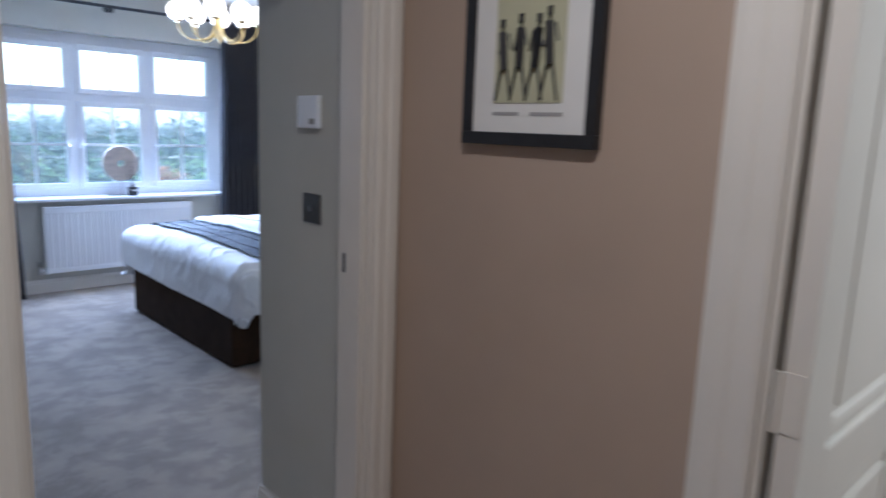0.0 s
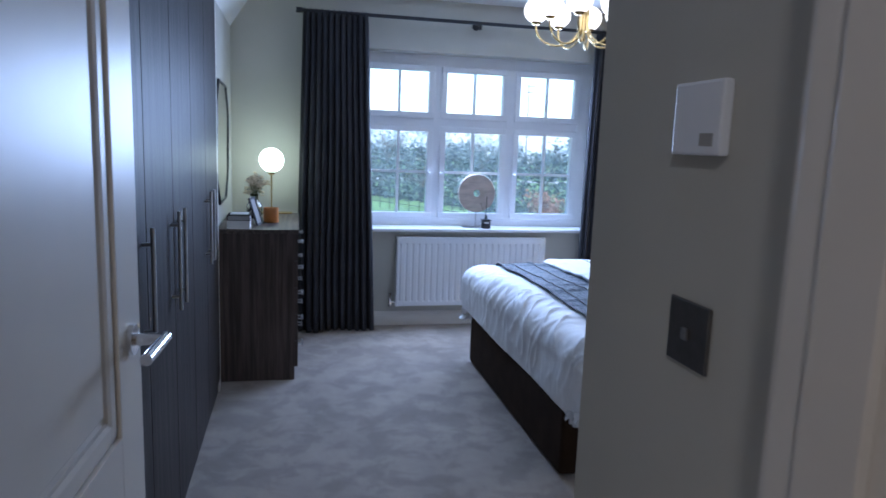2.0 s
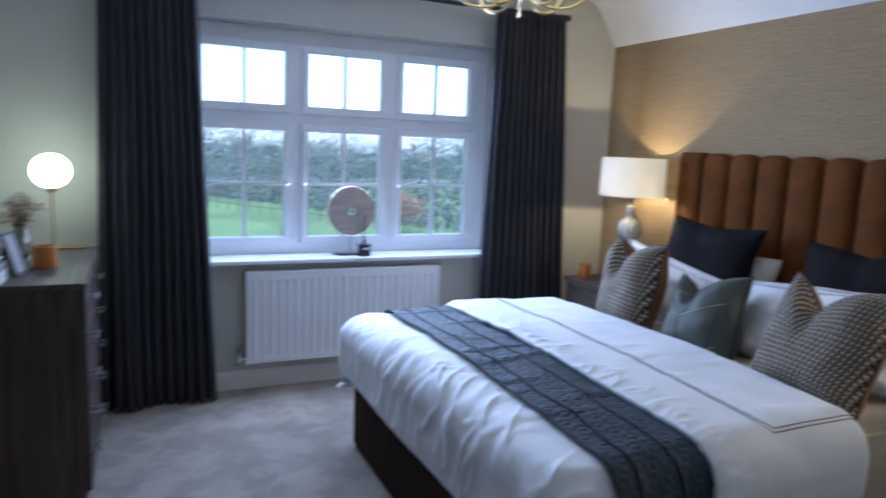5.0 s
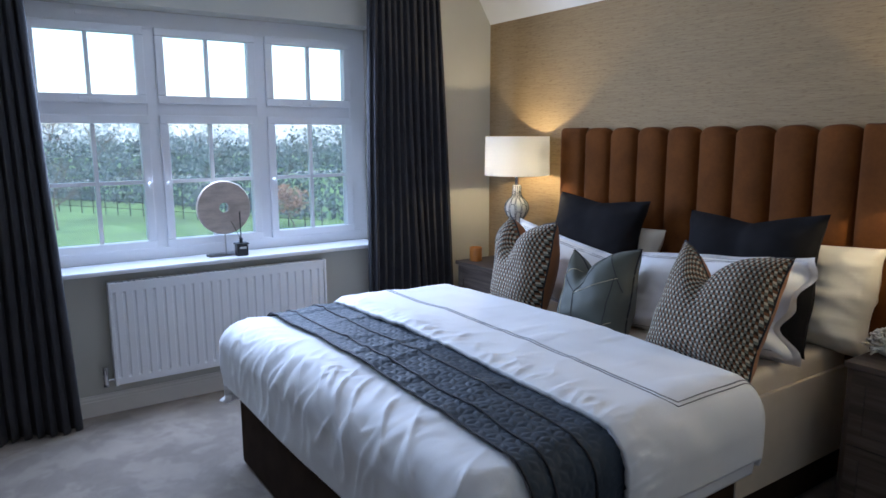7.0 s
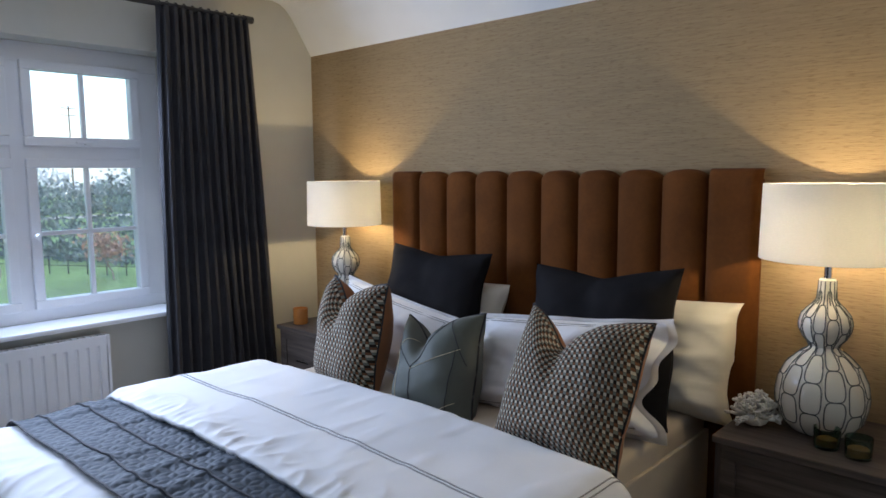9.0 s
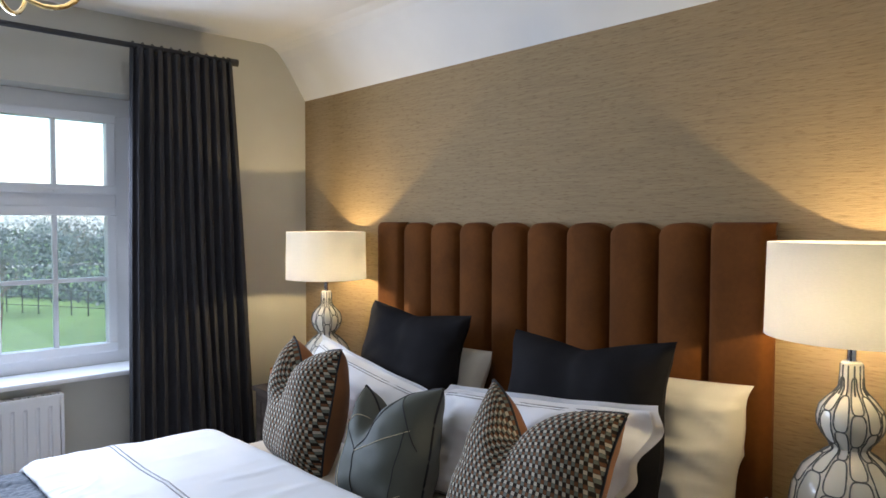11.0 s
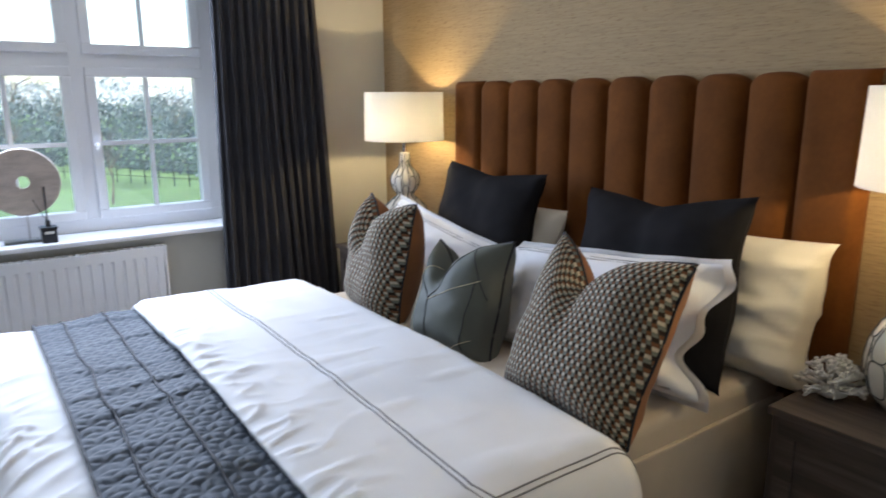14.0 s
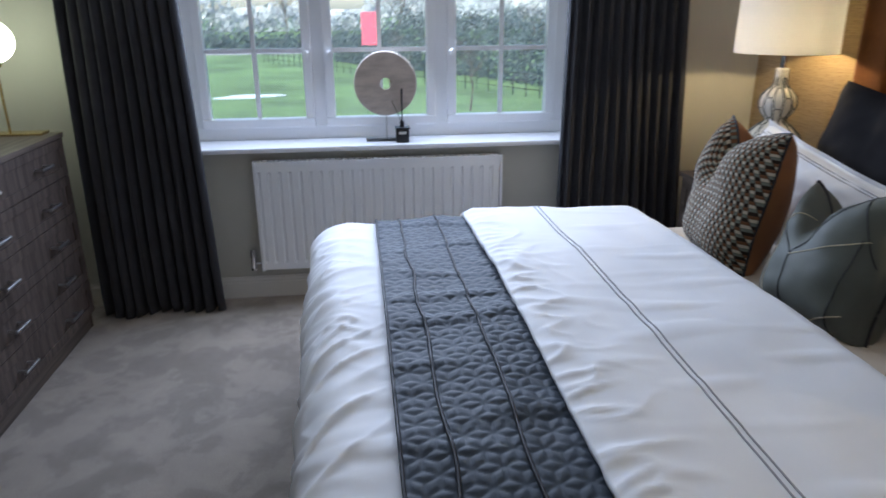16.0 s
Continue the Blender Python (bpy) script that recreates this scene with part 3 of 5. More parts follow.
def door_set_y(name, x0, x1, y0, y1, top, label):
    """Lining and architraves of an opening in a wall that runs along x."""
    ob = tagged(new(name), label, "door frame", kind="structure")
    bm = boxed(x0 - 0.03, x0, y0 + 0.001, y1 - 0.001, 0, top, bevel=0.002)
    box(bm, x1, x1 + 0.03, y0 + 0.001, y1 - 0.001, 0, top, 0.002)
    box(bm, x0 - 0.03, x1 + 0.03, y0 + 0.001, y1 - 0.001, top, top + 0.03, 0.002)
    part("door_lining", bm, M_WHITE, ob)
    bm = boxed(x1 - 0.012, x1 - 0.0003, y0 + 0.02, y1 - 0.048, 0, top - 0.0005, bevel=0.002)
    box(bm, x0 + 0.0003, x0 + 0.012, y0 + 0.02, y1 - 0.048, 0, top - 0.0005, 0.002)
    part("door_stop", bm, M_WHITE, ob)
    for y, f in ((y0, -1), (y1, 1)):
        part("architrave", architrave(bmesh.new(), (x0 - 0.008, y, 0), (x0 - 0.008, y, top + 0.008), (-1, 0, 0), (0, f, 0)), M_WHITE, ob)
        part("architrave", architrave(bmesh.new(), (x1 + 0.008, y, 0), (x1 + 0.008, y, top + 0.008), (1, 0, 0), (0, f, 0)), M_WHITE, ob)
        part("architrave", architrave(bmesh.new(), (x0 - 0.076, y, top + 0.0085), (x1 + 0.076, y, top + 0.0085), (0, 0, 1), (0, f, 0)), M_WHITE, ob)
    return ob


frame_1 = door_set_y("door_frame_1", OPEN_X0, OPEN_X1, DOOR_Y0, DOOR_Y1, OPEN_Z, "white moulded frame round the bedroom doorway")
bm = boxed(OPEN_X1 - 0.0035, OPEN_X1 - 0.0003, DOOR_Y1 - 0.046, DOOR_Y1 - 0.022, 1.018, 1.068, bevel=0.001)
part("strike_plate", bm, M_PEWTER, frame_1, "small dark steel strike plate")

frame_2 = tagged(new("door_frame_2"), "white moulded frame of the next doorway", "door frame", kind="structure")
bm = boxed(HALL_X + 0.001, HALL_X + 0.119, HD1, HD1 + 0.03, 0, 1.99, bevel=0.002)
box(bm, HALL_X + 0.001, HALL_X + 0.119, HD0 - 0.03, HD0, 0, 1.99, 0.002)
box(bm, HALL_X + 0.001, HALL_X + 0.119, HD0 - 0.03, HD1 + 0.03, 1.99, 2.02, 0.002)
part("door_lining", bm, M_WHITE, frame_2)
# Unseen strip added deep in the hinge gap to block light through it.
part("door_stop", boxed(HALL_X + 0.085, HALL_X + 0.118, HD1 - 0.0125, HD1 - 0.0003, 0, 1.989, bevel=0.002), M_WHITE, frame_2)
part("architrave", architrave(bmesh.new(), (HALL_X, HD1 + 0.012, 0), (HALL_X, HD1 + 0.012, 1.998), (0, 1, 0), (-1, 0, 0), 0.10), M_WHITE, frame_2)
part("architrave", architrave(bmesh.new(), (HALL_X, HD0 - 0.012, 0), (HALL_X, HD0 - 0.012, 1.998), (0, -1, 0), (-1, 0, 0), 0.10), M_WHITE, frame_2)


def door_leaf(name, m, label, lever=True):
    """A white two-panel door; local x runs from the hinges, -y is the shown face."""
    ob = tagged(new(name), label, "door", kind="structure")
    w, h, t = 0.762, 1.981, 0.040
    bm = bmesh.new()
    st = 0.122
    zs = (0.008, 0.21, 0.775, 0.885, h - 0.11, h)
    box(bm, 0, st, -t, 0, zs[0], h, 0.002)
    box(bm, w - st, w, -t, 0, zs[0], h, 0.002)
    for a, b in ((zs[0], zs[1]), (zs[2], zs[3]), (zs[4], zs[5])):
        box(bm, st, w - st, -t + 0.0003, -0.0003, a, b, 0.001)
    part("leaf_frame", bm, M_WHITE, ob)
    for z0, z1 in ((zs[1], zs[2]), (zs[3], zs[4])):
        bm = boxed(st - 0.001, w - st + 0.001, -t + 0.013, -0.013, z0 - 0.001, z1 + 0.001)
        for a, b in ((st, st + 0.045), (w - st - 0.045, w - st)):
            box(bm, a, b, -t + 0.005, -0.005, z0, z1, 0.012)
        for a, b in ((z0, z0 + 0.045), (z1 - 0.045, z1)):
            box(bm, st + 0.01, w - st - 0.01, -t + 0.0055, -0.0055, a, b, 0.012)
        box(bm, st + 0.06, w - st - 0.06, -t + 0.007, -0.007, z0 + 0.06, z1 - 0.06, 0.004)
        part("panel", bm, M_WHITE, ob)
    if lever:
        for f in (-1, 1):
            y = -t if f < 0 else 0
            handle = part("door_handle", rod(bmesh.new(), (w - 0.062, y + f * 0.0002, 1.035), (w - 0.062, y + f * 0.009, 1.035), 0.026, 24), M_CHROME, ob, "chrome lever handle")
            bm = rod(bmesh.new(), (w - 0.062, y + f * 0.008, 1.035), (w - 0.062, y + f * 0.055, 1.035), 0.011, 16)
            rod(bm, (w - 0.05, y + f * 0.055, 1.035), (w - 0.175, y + f * 0.055, 1.035), 0.010, 16)
            part("lever", bm, M_CHROME, handle, smooth="auto")
    for z in (0.22, 0.99, 1.76):
        bm = rod(bmesh.new(), (-0.004, 0.004, z - 0.05), (-0.004, 0.004, z + 0.05), 0.006, 10)
        box(bm, -0.0018, 0.0, -0.034, 0.002, z - 0.05, z + 0.05)
        part("hinge", bm, M_WHITE, ob)
    ob.matrix_world = m
    return ob


door_leaf("door_1", pose(0.273, 1.689, 0, 0, 0, 87.0), "white two-panel door standing open into the bedroom")
door_leaf("door_2", pose(1.116, 0.603, 0, 0, 0, 0), "white two-panel door standing open into the next room", lever=False)

# ---------------------------------------------------------------- hall


def framed_print():
    """Black box frame with a mounted print of four abstract stick shapes."""
    y0, y1, z0, z1 = 0.964, 1.310, 1.362, 1.872
    x = HALL_X
    ob = thing("framed_print", (x, (y0 + y1) / 2, z0), "black box-framed print of abstract dark shapes on olive", "picture")
    w, h = (y1 - y0) / 2, z1 - z0
    f = 0.026
    bm = bmesh.new()
    for a, b, c, d in ((-w, w, 0, f), (-w, w, h - f, h), (-w, -w + f, f, h - f), (w - f, w, f, h - f)):
        box(bm, -0.020, -0.001, a, b, c, d, 0.002)
    part("frame", bm, M_BLACK, ob)
    part("mount", boxed(-0.012, -0.002, -w + f, w - f, f, h - f), M_PAPER, ob)
    part("print", boxed(-0.0135, -0.0121, -w + 0.085, w - 0.085, 0.085, h - 0.07), M_PRINT, ob)
    bm = bmesh.new()
    base = 0.09
    for k, (c, top, lean) in enumerate(((0.062, 0.168, 0.008), (0.022, 0.176, 0.0), (-0.018, 0.172, -0.006), (-0.055, 0.184, 0.006))):
        bm = bmesh.new()

        def flat(points, r):
            for p, q in zip(points, points[1:]):
                tube(bm, [(-0.0142, p[0], p[1]), (-0.0142, q[0], q[1])], r, 5)
        s = base + top * 0.42
        flat([(c + 0.022, base), (c + 0.006, s)], 0.0032)
        flat([(c - 0.020, base), (c - 0.004, s)], 0.0032)
        flat([(c, s - 0.01), (c + lean, base + top * 0.80)], 0.0100)
        flat([(c + lean, base + top * 0.8), (c + lean, base + top * 0.86)], 0.003)
        flat([(c + lean, base + top * 0.86), (c + lean, base + top * 0.95)], 0.0068)
        flat([(c + 0.016, base + top * 0.55), (c + 0.008, base + top * 0.78)], 0.0026)
        flat([(c - 0.016, base + top * 0.60), (c - 0.008, base + top * 0.78)], 0.0026)
        part("figure", bm, M_BLACK, ob, "dark abstract shape")
    bm = bmesh.new()
    box(bm, -0.0128, -0.0119, 0.02, 0.09, 0.060, 0.067)
    box(bm, -0.0128, -0.0119, -0.09, -0.01, 0.060, 0.067)
    part("caption", bm, M_GREYINK, ob)
    return ob


framed_print()


# Added fitting with an area lamp; no such ceiling light is seen.
def added_downlight(name, x, y, z, power, colour):
    ob = thing(name, (x, y, z), "added small round ceiling light, not seen, brightening the room", "ceiling light")
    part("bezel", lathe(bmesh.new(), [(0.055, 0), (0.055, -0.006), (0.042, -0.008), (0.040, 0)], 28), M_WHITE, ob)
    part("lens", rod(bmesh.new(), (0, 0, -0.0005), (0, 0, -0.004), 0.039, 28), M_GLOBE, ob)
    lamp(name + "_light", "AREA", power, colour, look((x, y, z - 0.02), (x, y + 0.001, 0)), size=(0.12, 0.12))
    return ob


# Helper lights: one for the hall, one standing for next-room daylight.
added_downlight("added_downlight", 0.30, 0.55, 2.40, 2.1, (1.0, 0.90, 0.80))
added_downlight("added_downlight", 1.95, -0.40, 2.40, 4.2, (0.94, 1.0, 0.97))

# switch and thermostat on the return wall
sx = 1.14
ob = thing("light_switch", (sx, 1.982, 1.098), "brushed pewter single light switch plate", "light switch")
part("plate", boxed(-0.006, -0.0005, -0.046, 0.046, 0.0, 0.088, bevel=0.002), M_PEWTER, ob)
part("toggle", boxed(-0.012, -0.0062, -0.006, 0.006, 0.036, 0.052, bevel=0.002), M_STEEL, ob)
ob = thing("thermostat", (sx, 1.99, 1.378), "white square wall thermostat with a small grey window", "thermostat")
part("body", boxed(-0.016, -0.0005, -0.054, 0.054, 0, 0.094, bevel=0.004), M_UPVC, ob)
part("display", boxed(-0.0168, -0.0162, -0.040, -0.012, 0.012, 0.028), M_GREYINK, ob)

# ---------------------------------------------------------------- wardrobe wall


def bar_handle(parent, x, y, z0, z1, mat, out=0.028, r=0.0065):
    bm = rod(bmesh.new(), (x + out, y, z0), (x + out, y, z1), r, 12)
    for z in (z0 + 0.045, z1 - 0.045):
        rod(bm, (x, y, z), (x + out, y, z), r * 0.8, 10)
    return part("handle", bm, mat, parent, "brushed steel bar handle", smooth="auto")


DOOR_X = 0.222
EDGES = (2.31, 2.735, 3.165, 3.590, 4.015, 4.440, 4.895)
UNITS = ((2.31, 2.735, 3.165), (3.165, 3.590, 4.015), (4.015, 4.440, 4.895))
TOP_W = 2.17
for k, edges in enumerate(UNITS):
    y0, y1 = edges[0], edges[2]
    ob = thing("wardrobe", (0, y0, 0), "tall grey-brown wood-grain fitted wardrobe with closed doors", "wardrobe", "fitted wardrobes")
    bm = boxed(-0.40, DOOR_X - 0.020, 0.0, y1 - y0 - 0.001, 0.07, TOP_W, bevel=0.001)
    # Near-black body paints shade into the gaps between the doors.
    part("body", bm, M_DARK, ob)
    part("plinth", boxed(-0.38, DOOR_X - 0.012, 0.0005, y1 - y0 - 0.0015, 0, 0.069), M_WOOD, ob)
    for j in (0, 1):
        a, b = edges[j] - y0 + 0.003, edges[j + 1] - y0 - 0.003
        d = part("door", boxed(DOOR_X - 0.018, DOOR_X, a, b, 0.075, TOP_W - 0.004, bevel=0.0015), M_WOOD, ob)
        first = (k, j)
        hy = b - 0.055 if j == 0 else a + 0.055
        if first == (0, 1):
            hy = b - 0.055
        if first == (0, 0):
            hy = a + 0.055
        bar_handle(d, DOOR_X, hy, 0.80, 1.13, M_STEEL)
structure("wardrobe_filler", boxed(0.05, DOOR_X - 0.004, 4.897, 4.964, 0, TOP_W), M_WHITE, "white filler strip beside the wardrobe", "trim")


def mirror():
    pts = [(5.33, 1.690), (5.72, 1.680), (5.85, 1.515), (5.80, 1.145), (5.66, 0.995), (5.32, 0.985), (5.17, 1.140), (5.21, 1.575)]
    ob = thing("wall_mirror", (X_WEST, 5.5, 0.985), "frameless-look octagonal mirror with a thin black frame", "mirror")
    pts = [(y - 5.5, z - 0.985) for y, z in pts]
    part("glass", extruded(bmesh.new(), [(y * 0.985, 0.352 + (z - 0.352) * 0.985) for y, z in pts], "x", 0.002, 0.010), M_MIRROR, ob, "mirror glass")
    bm = bmesh.new()
    n = len(pts)
    for k in range(n):
        a, b = pts[k], pts[(k + 1) % n]
        tube(bm, [(0.009, *a), (0.009, *b)], 0.0085, 8)
        sphere(bm, (0.009, *a), 0.0085, 8, 6)
    part("frame", bm, M_BLACK, ob, "thin black frame")


mirror()


def chest():
    ob = thing("chest_of_drawers", (0.41, 5.497, 0), "grey-brown wood-grain chest of five drawers with steel handles", "chest of drawers")
    x0, x1, y0, y1, h = -0.215, 0.205, -0.45, 0.45, 0.872
    bm = boxed(x0, x1, y0, y0 + 0.018, 0, h - 0.022, bevel=0.001)
    box(bm, x0, x1, y1 - 0.018, y1, 0, h - 0.022, 0.001)
    box(bm, x0, x0 + 0.010, y0 + 0.018, y1 - 0.018, 0.02, h - 0.022)
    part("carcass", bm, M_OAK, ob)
    # Solid dark block, putting shade into the gaps round the drawers.
    part("inside", boxed(x0 + 0.010, x1 - 0.006, y0 + 0.0181, y1 - 0.0181, 0.07, h - 0.0222), M_DARK, ob)
    part("plinth", boxed(x0 + 0.012, x1 - 0.002, y0 + 0.0182, y1 - 0.0182, 0.0, 0.069), M_WOOD_X, ob)
    part("top", boxed(x0, x1 + 0.024, y0 - 0.004, y1 + 0.004, h - 0.0218, h, bevel=0.003), M_WOOD_X, ob)
    rows = 5
    step = (h - 0.022 - 0.075) / rows
    for k in range(rows):
        z0, z1 = 0.075 + k * step + 0.002, 0.075 + (k + 1) * step - 0.002
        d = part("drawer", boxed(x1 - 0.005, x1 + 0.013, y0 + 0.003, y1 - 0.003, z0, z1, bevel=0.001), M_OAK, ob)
        bm = bmesh.new()
        for a, b, c, e in ((y0 + 0.003, y1 - 0.003, z0, z0 + 0.036), (y0 + 0.003, y1 - 0.003, z1 - 0.036, z1)):
            box(bm, x1 + 0.0128, x1 + 0.019, a, b, c, e, 0.0015)
        for a, b in ((y0 + 0.003, y0 + 0.05), (y1 - 0.05, y1 - 0.003)):
            box(bm, x1 + 0.0127, x1 + 0.0188, a, b, z0 + 0.036, z1 - 0.036, 0.0015)
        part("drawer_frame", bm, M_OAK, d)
        for y in (-0.21, 0.21):
            zc = (z0 + z1) / 2
            bm = rod(bmesh.new(), (x1 + 0.045, y - 0.05, zc), (x1 + 0.045, y + 0.05, zc), 0.006, 10)
            for e in (-0.034, 0.034):
                rod(bm, (x1 + 0.0132, y + e, zc), (x1 + 0.045, y + e, zc), 0.0045, 8)
            part("handle", bm, M_STEEL, d, "brushed steel bar handle", smooth="auto")
    return ob


chest()
CH = 0.872

# things on the chest
ob = thing("globe_lamp", (0.460, 5.905, CH), "brass table lamp with a lit white globe", "lamp")
part("base", boxed(-0.075, 0.135, -0.045, 0.035, 0, 0.010, bevel=0.003), M_BRASS, ob)
part("stem", rod(bmesh.new(), (0, 0, 0.010), (0, 0, 0.262), 0.005, 12), M_BRASS, ob, "slim brass stem", smooth="auto")
bm = lathe(bmesh.new(), [(0.005, 0.255), (0.020, 0.262), (0.022, 0.282), (0.012, 0.29)], 20)
part("cup", bm, M_BRASS, ob, smooth="auto")
part("globe", sphere(bmesh.new(), (0, 0, 0.356), 0.080, 32, 20), M_GLOBE_COOL, ob, "lit white globe", smooth=True)

ob = thing("candle", (0.475, 5.40, CH), "amber glass candle with a pale rim", "candle")
part("jar", lathe(bmesh.new(), [(0.0, 0.0), (0.042, 0.0), (0.045, 0.006), (0.045, 0.088), (0.041, 0.088), (0.040, 0.075), (0.0, 0.075)], 28), M_WAX, ob, smooth="auto")
part("wick", rod(bmesh.new(), (0, 0, 0.0752), (0.002, 0, 0.086), 0.0012, 6), M_DARK, ob)

for z0, z1, mat, label in ((0, 0.045, M_PAPER, "white cloth-bound book lying on the chest"), (0.0455, 0.075, M_BOOKCLOTH, "black book lying on a white one")):
    ob = thing("book", (0.350, 5.140, CH + z0), label, "book")
    h = z1 - z0
    bm = boxed(-0.10, 0.025, -0.070, 0.070, 0.0, 0.003, bevel=0.001)
    box(bm, -0.10, 0.025, -0.070, 0.070, h - 0.003, h, 0.001)
    box(bm, -0.10, -0.096, -0.070, 0.070, 0.003, h - 0.003)
    part("cover", bm, mat, ob)
    part("page_block", boxed(-0.0955, 0.021, -0.0665, 0.0665, 0.0032, h - 0.0032), M_PAPER if mat is not M_BOOKCLOTH else M_GREYINK, ob)
ob = thing("booklet", (0.350, 5.140, CH + 0.0755), "small white booklet on top of books", "booklet")
part("cover", boxed(-0.085, 0.012, -0.055, 0.055, 0, 0.006, bevel=0.002), M_PAPER, ob)

ob = thing("photo_frame", (0.415, 5.268, CH), "small black picture frame leaning on its strut", "picture frame")
bm = bmesh.new()
for a, b, c, d in ((-0.06, 0.06, 0, 0.012), (-0.06, 0.06, 0.153, 0.165), (-0.06, -0.048, 0.012, 0.153), (0.048, 0.06, 0.012, 0.153)):
    box(bm, a, b, -0.006, 0.006, c, d, 0.001)
tilt = Matrix.Rotation(radians(-17), 4, "X")
turn_z = Matrix.Rotation(radians(79), 4, "Z")
bmesh.ops.transform(bm, matrix=turn_z @ tilt, verts=bm.verts)
part("frame", bm, M_BLACK, ob)
bm = boxed(-0.0478, 0.0478, -0.002, 0.003, 0.0121, 0.1529)
bmesh.ops.transform(bm, matrix=turn_z @ tilt, verts=bm.verts)
part("photo", bm, M_GREYINK, ob)
bm = bmesh.new()
box(bm, -0.02, 0.02, -0.003, 0.0, 0.0, 0.135, 0.001)
bmesh.ops.transform(bm, matrix=turn_z @ Matrix.Translation((0, 0.105, 0.0)) @ Matrix.Rotation(radians(28), 4, "X"), verts=bm.verts)
part("strut", bm, M_BOOKCLOTH, ob)

ob = thing("flower_vase", (0.365, 5.60, CH), "clear glass vase of dried cream flowers", "vase")
part("vase", lathe(bmesh.new(), [(0.0, 0.0), (0.036, 0.0), (0.046, 0.025), (0.046, 0.085), (0.026, 0.115), (0.022, 0.14), (0.026, 0.15), (0.023, 0.15), (0.019, 0.14), (0.023, 0.113), (0.043, 0.083), (0.043, 0.027), (0.0, 0.006)], 24), M_CLEAR, ob, smooth=True)
bm, bs = bmesh.new(), bmesh.new()
rng = random.Random(4)
for k in range(34):
    a, r = rng.uniform(0, 6.28), rng.uniform(0.005, 0.078)
    tip = Vector((r * math.cos(a) + 0.01, r * math.sin(a), rng.uniform(0.175, 0.29) - r * 0.5))
    tube(bs, [(0.004 * math.cos(a), 0.004 * math.sin(a), 0.05), (tip.x * 0.4, tip.y * 0.4, 0.16), tip], 0.0011, 5)
    for j in range(7):
        c = tip + Vector((rng.gauss(0, 0.010), rng.gauss(0, 0.010), rng.gauss(0, 0.008)))
        bmesh.ops.create_icosphere(bm, subdivisions=1, radius=rng.uniform(0.007, 0.014), matrix=Matrix.Translation(c) @ Matrix.Rotation(rng.uniform(0, 3), 4, "X") @ Matrix.Diagonal((1, 0.7, 0.6, 1)))
part("bloom", bm, M_FLOWER, ob, "dried cream flower heads")
part("stalk", bs, M_STEM, ob)

# ---------------------------------------------------------------- window wall


def radiator():
    ob = thing("radiator", (1.353, 6.19, 0.156), "white ribbed panel radiator under the window", "radiator")
    w, h = 1.160, 0.527
    y0, y1 = -0.075, -0.060
    bm = bmesh.new()
    # pressed front sheet with vertical flutes
    pitch = 0.0470
    xs = []
    x = 0.014
    while x < w - 0.014:
        for dx, dy in ((0.0, 0.0), (0.005, 0.010), (0.014, 0.010), (0.019, 0.0)):
            xs.append((min(x + dx, w - 0.014), dy))
        x += pitch
    z_lo, z_hi = 0.035, h - 0.045
    cols = []
    for px, dy in xs:
        cols.append([bm.verts.new((px, y0, 0.006)), bm.verts.new((px, y0, z_lo)), bm.verts.new((px, y0 + dy, z_lo + 0.012)), bm.verts.new((px, y0 + dy, z_hi - 0.012)), bm.verts.new((px, y0, z_hi)), bm.verts.new((px, y0, h - 0.012))])
    for a, b in zip(cols, cols[1:]):
        for k in range(5):
            if (a[k].co - b[k].co).length > 1e-6:
                bm.faces.new((a[k], b[k], b[k + 1], a[k + 1]))
    part("front_panel", bm, M_UPVC, ob, "fluted steel panel", smooth=False)
    part("back_panel", boxed(0.012, w - 0.012, -0.035, -0.028, 0.006, h - 0.012, bevel=0.003), M_UPVC, ob)
    for a, b in ((0, 0.014), (w - 0.014, w)):
        part("side_panel", boxed(a, b, y0 - 0.002, -0.022, 0.0, h, bevel=0.003), M_UPVC, ob)
    bm = bmesh.new()
    for k in range(40):
        box(bm, 0.016 + k * 0.0282, 0.034 + k * 0.0282, y0 + 0.004, -0.024, h - 0.010, h)
    box(bm, 0.0141, w - 0.0141, y0 - 0.001, y0 + 0.006, h - 0.013, h, 0.002)
    box(bm, 0.0141, w - 0.0141, -0.026, -0.022, h - 0.012, h)
    part("top_grille", bm, M_UPVC, ob)
    for x in (0.15, w - 0.15):
        part("bracket", boxed(x - 0.015, x + 0.015, -0.028, -0.0005, 0.08, h - 0.08), M_UPVC, ob)
    bm = rod(bmesh.new(), (-0.001, -0.048, 0.030), (-0.040, -0.048, 0.030), 0.008, 12)
    rod(bm, (-0.040, -0.048, 0.010), (-0.040, -0.048, 0.062), 0.012, 16)
    rod(bm, (-0.040, -0.048, 0.066), (-0.040, -0.048, 0.102), 0.016, 16, 0.013)
    rod(bm, (-0.040, -0.048, 0.000), (-0.040, -0.048, 0.009), 0.015, 6)
    rod(bm, (-0.040, -0.048, 0.030), (-0.040, -0.0005, 0.030), 0.0075, 12)
    part("valve", bm, M_CHROME, ob, "chrome valve and pipe", smooth="auto")
    bm = rod(bmesh.new(), (w + 0.001, -0.048, 0.030), (w + 0.030, -0.048, 0.030), 0.008, 12)
    rod(bm, (w + 0.030, -0.048, 0.010), (w + 0.030, -0.048, 0.070), 0.012, 16)
    rod(bm, (w + 0.030, -0.048, 0.030), (w + 0.030, -0.0005, 0.030), 0.0075, 12)
    part("valve", bm, M_CHROME, ob, "chrome valve and pipe", smooth="auto")


radiator()

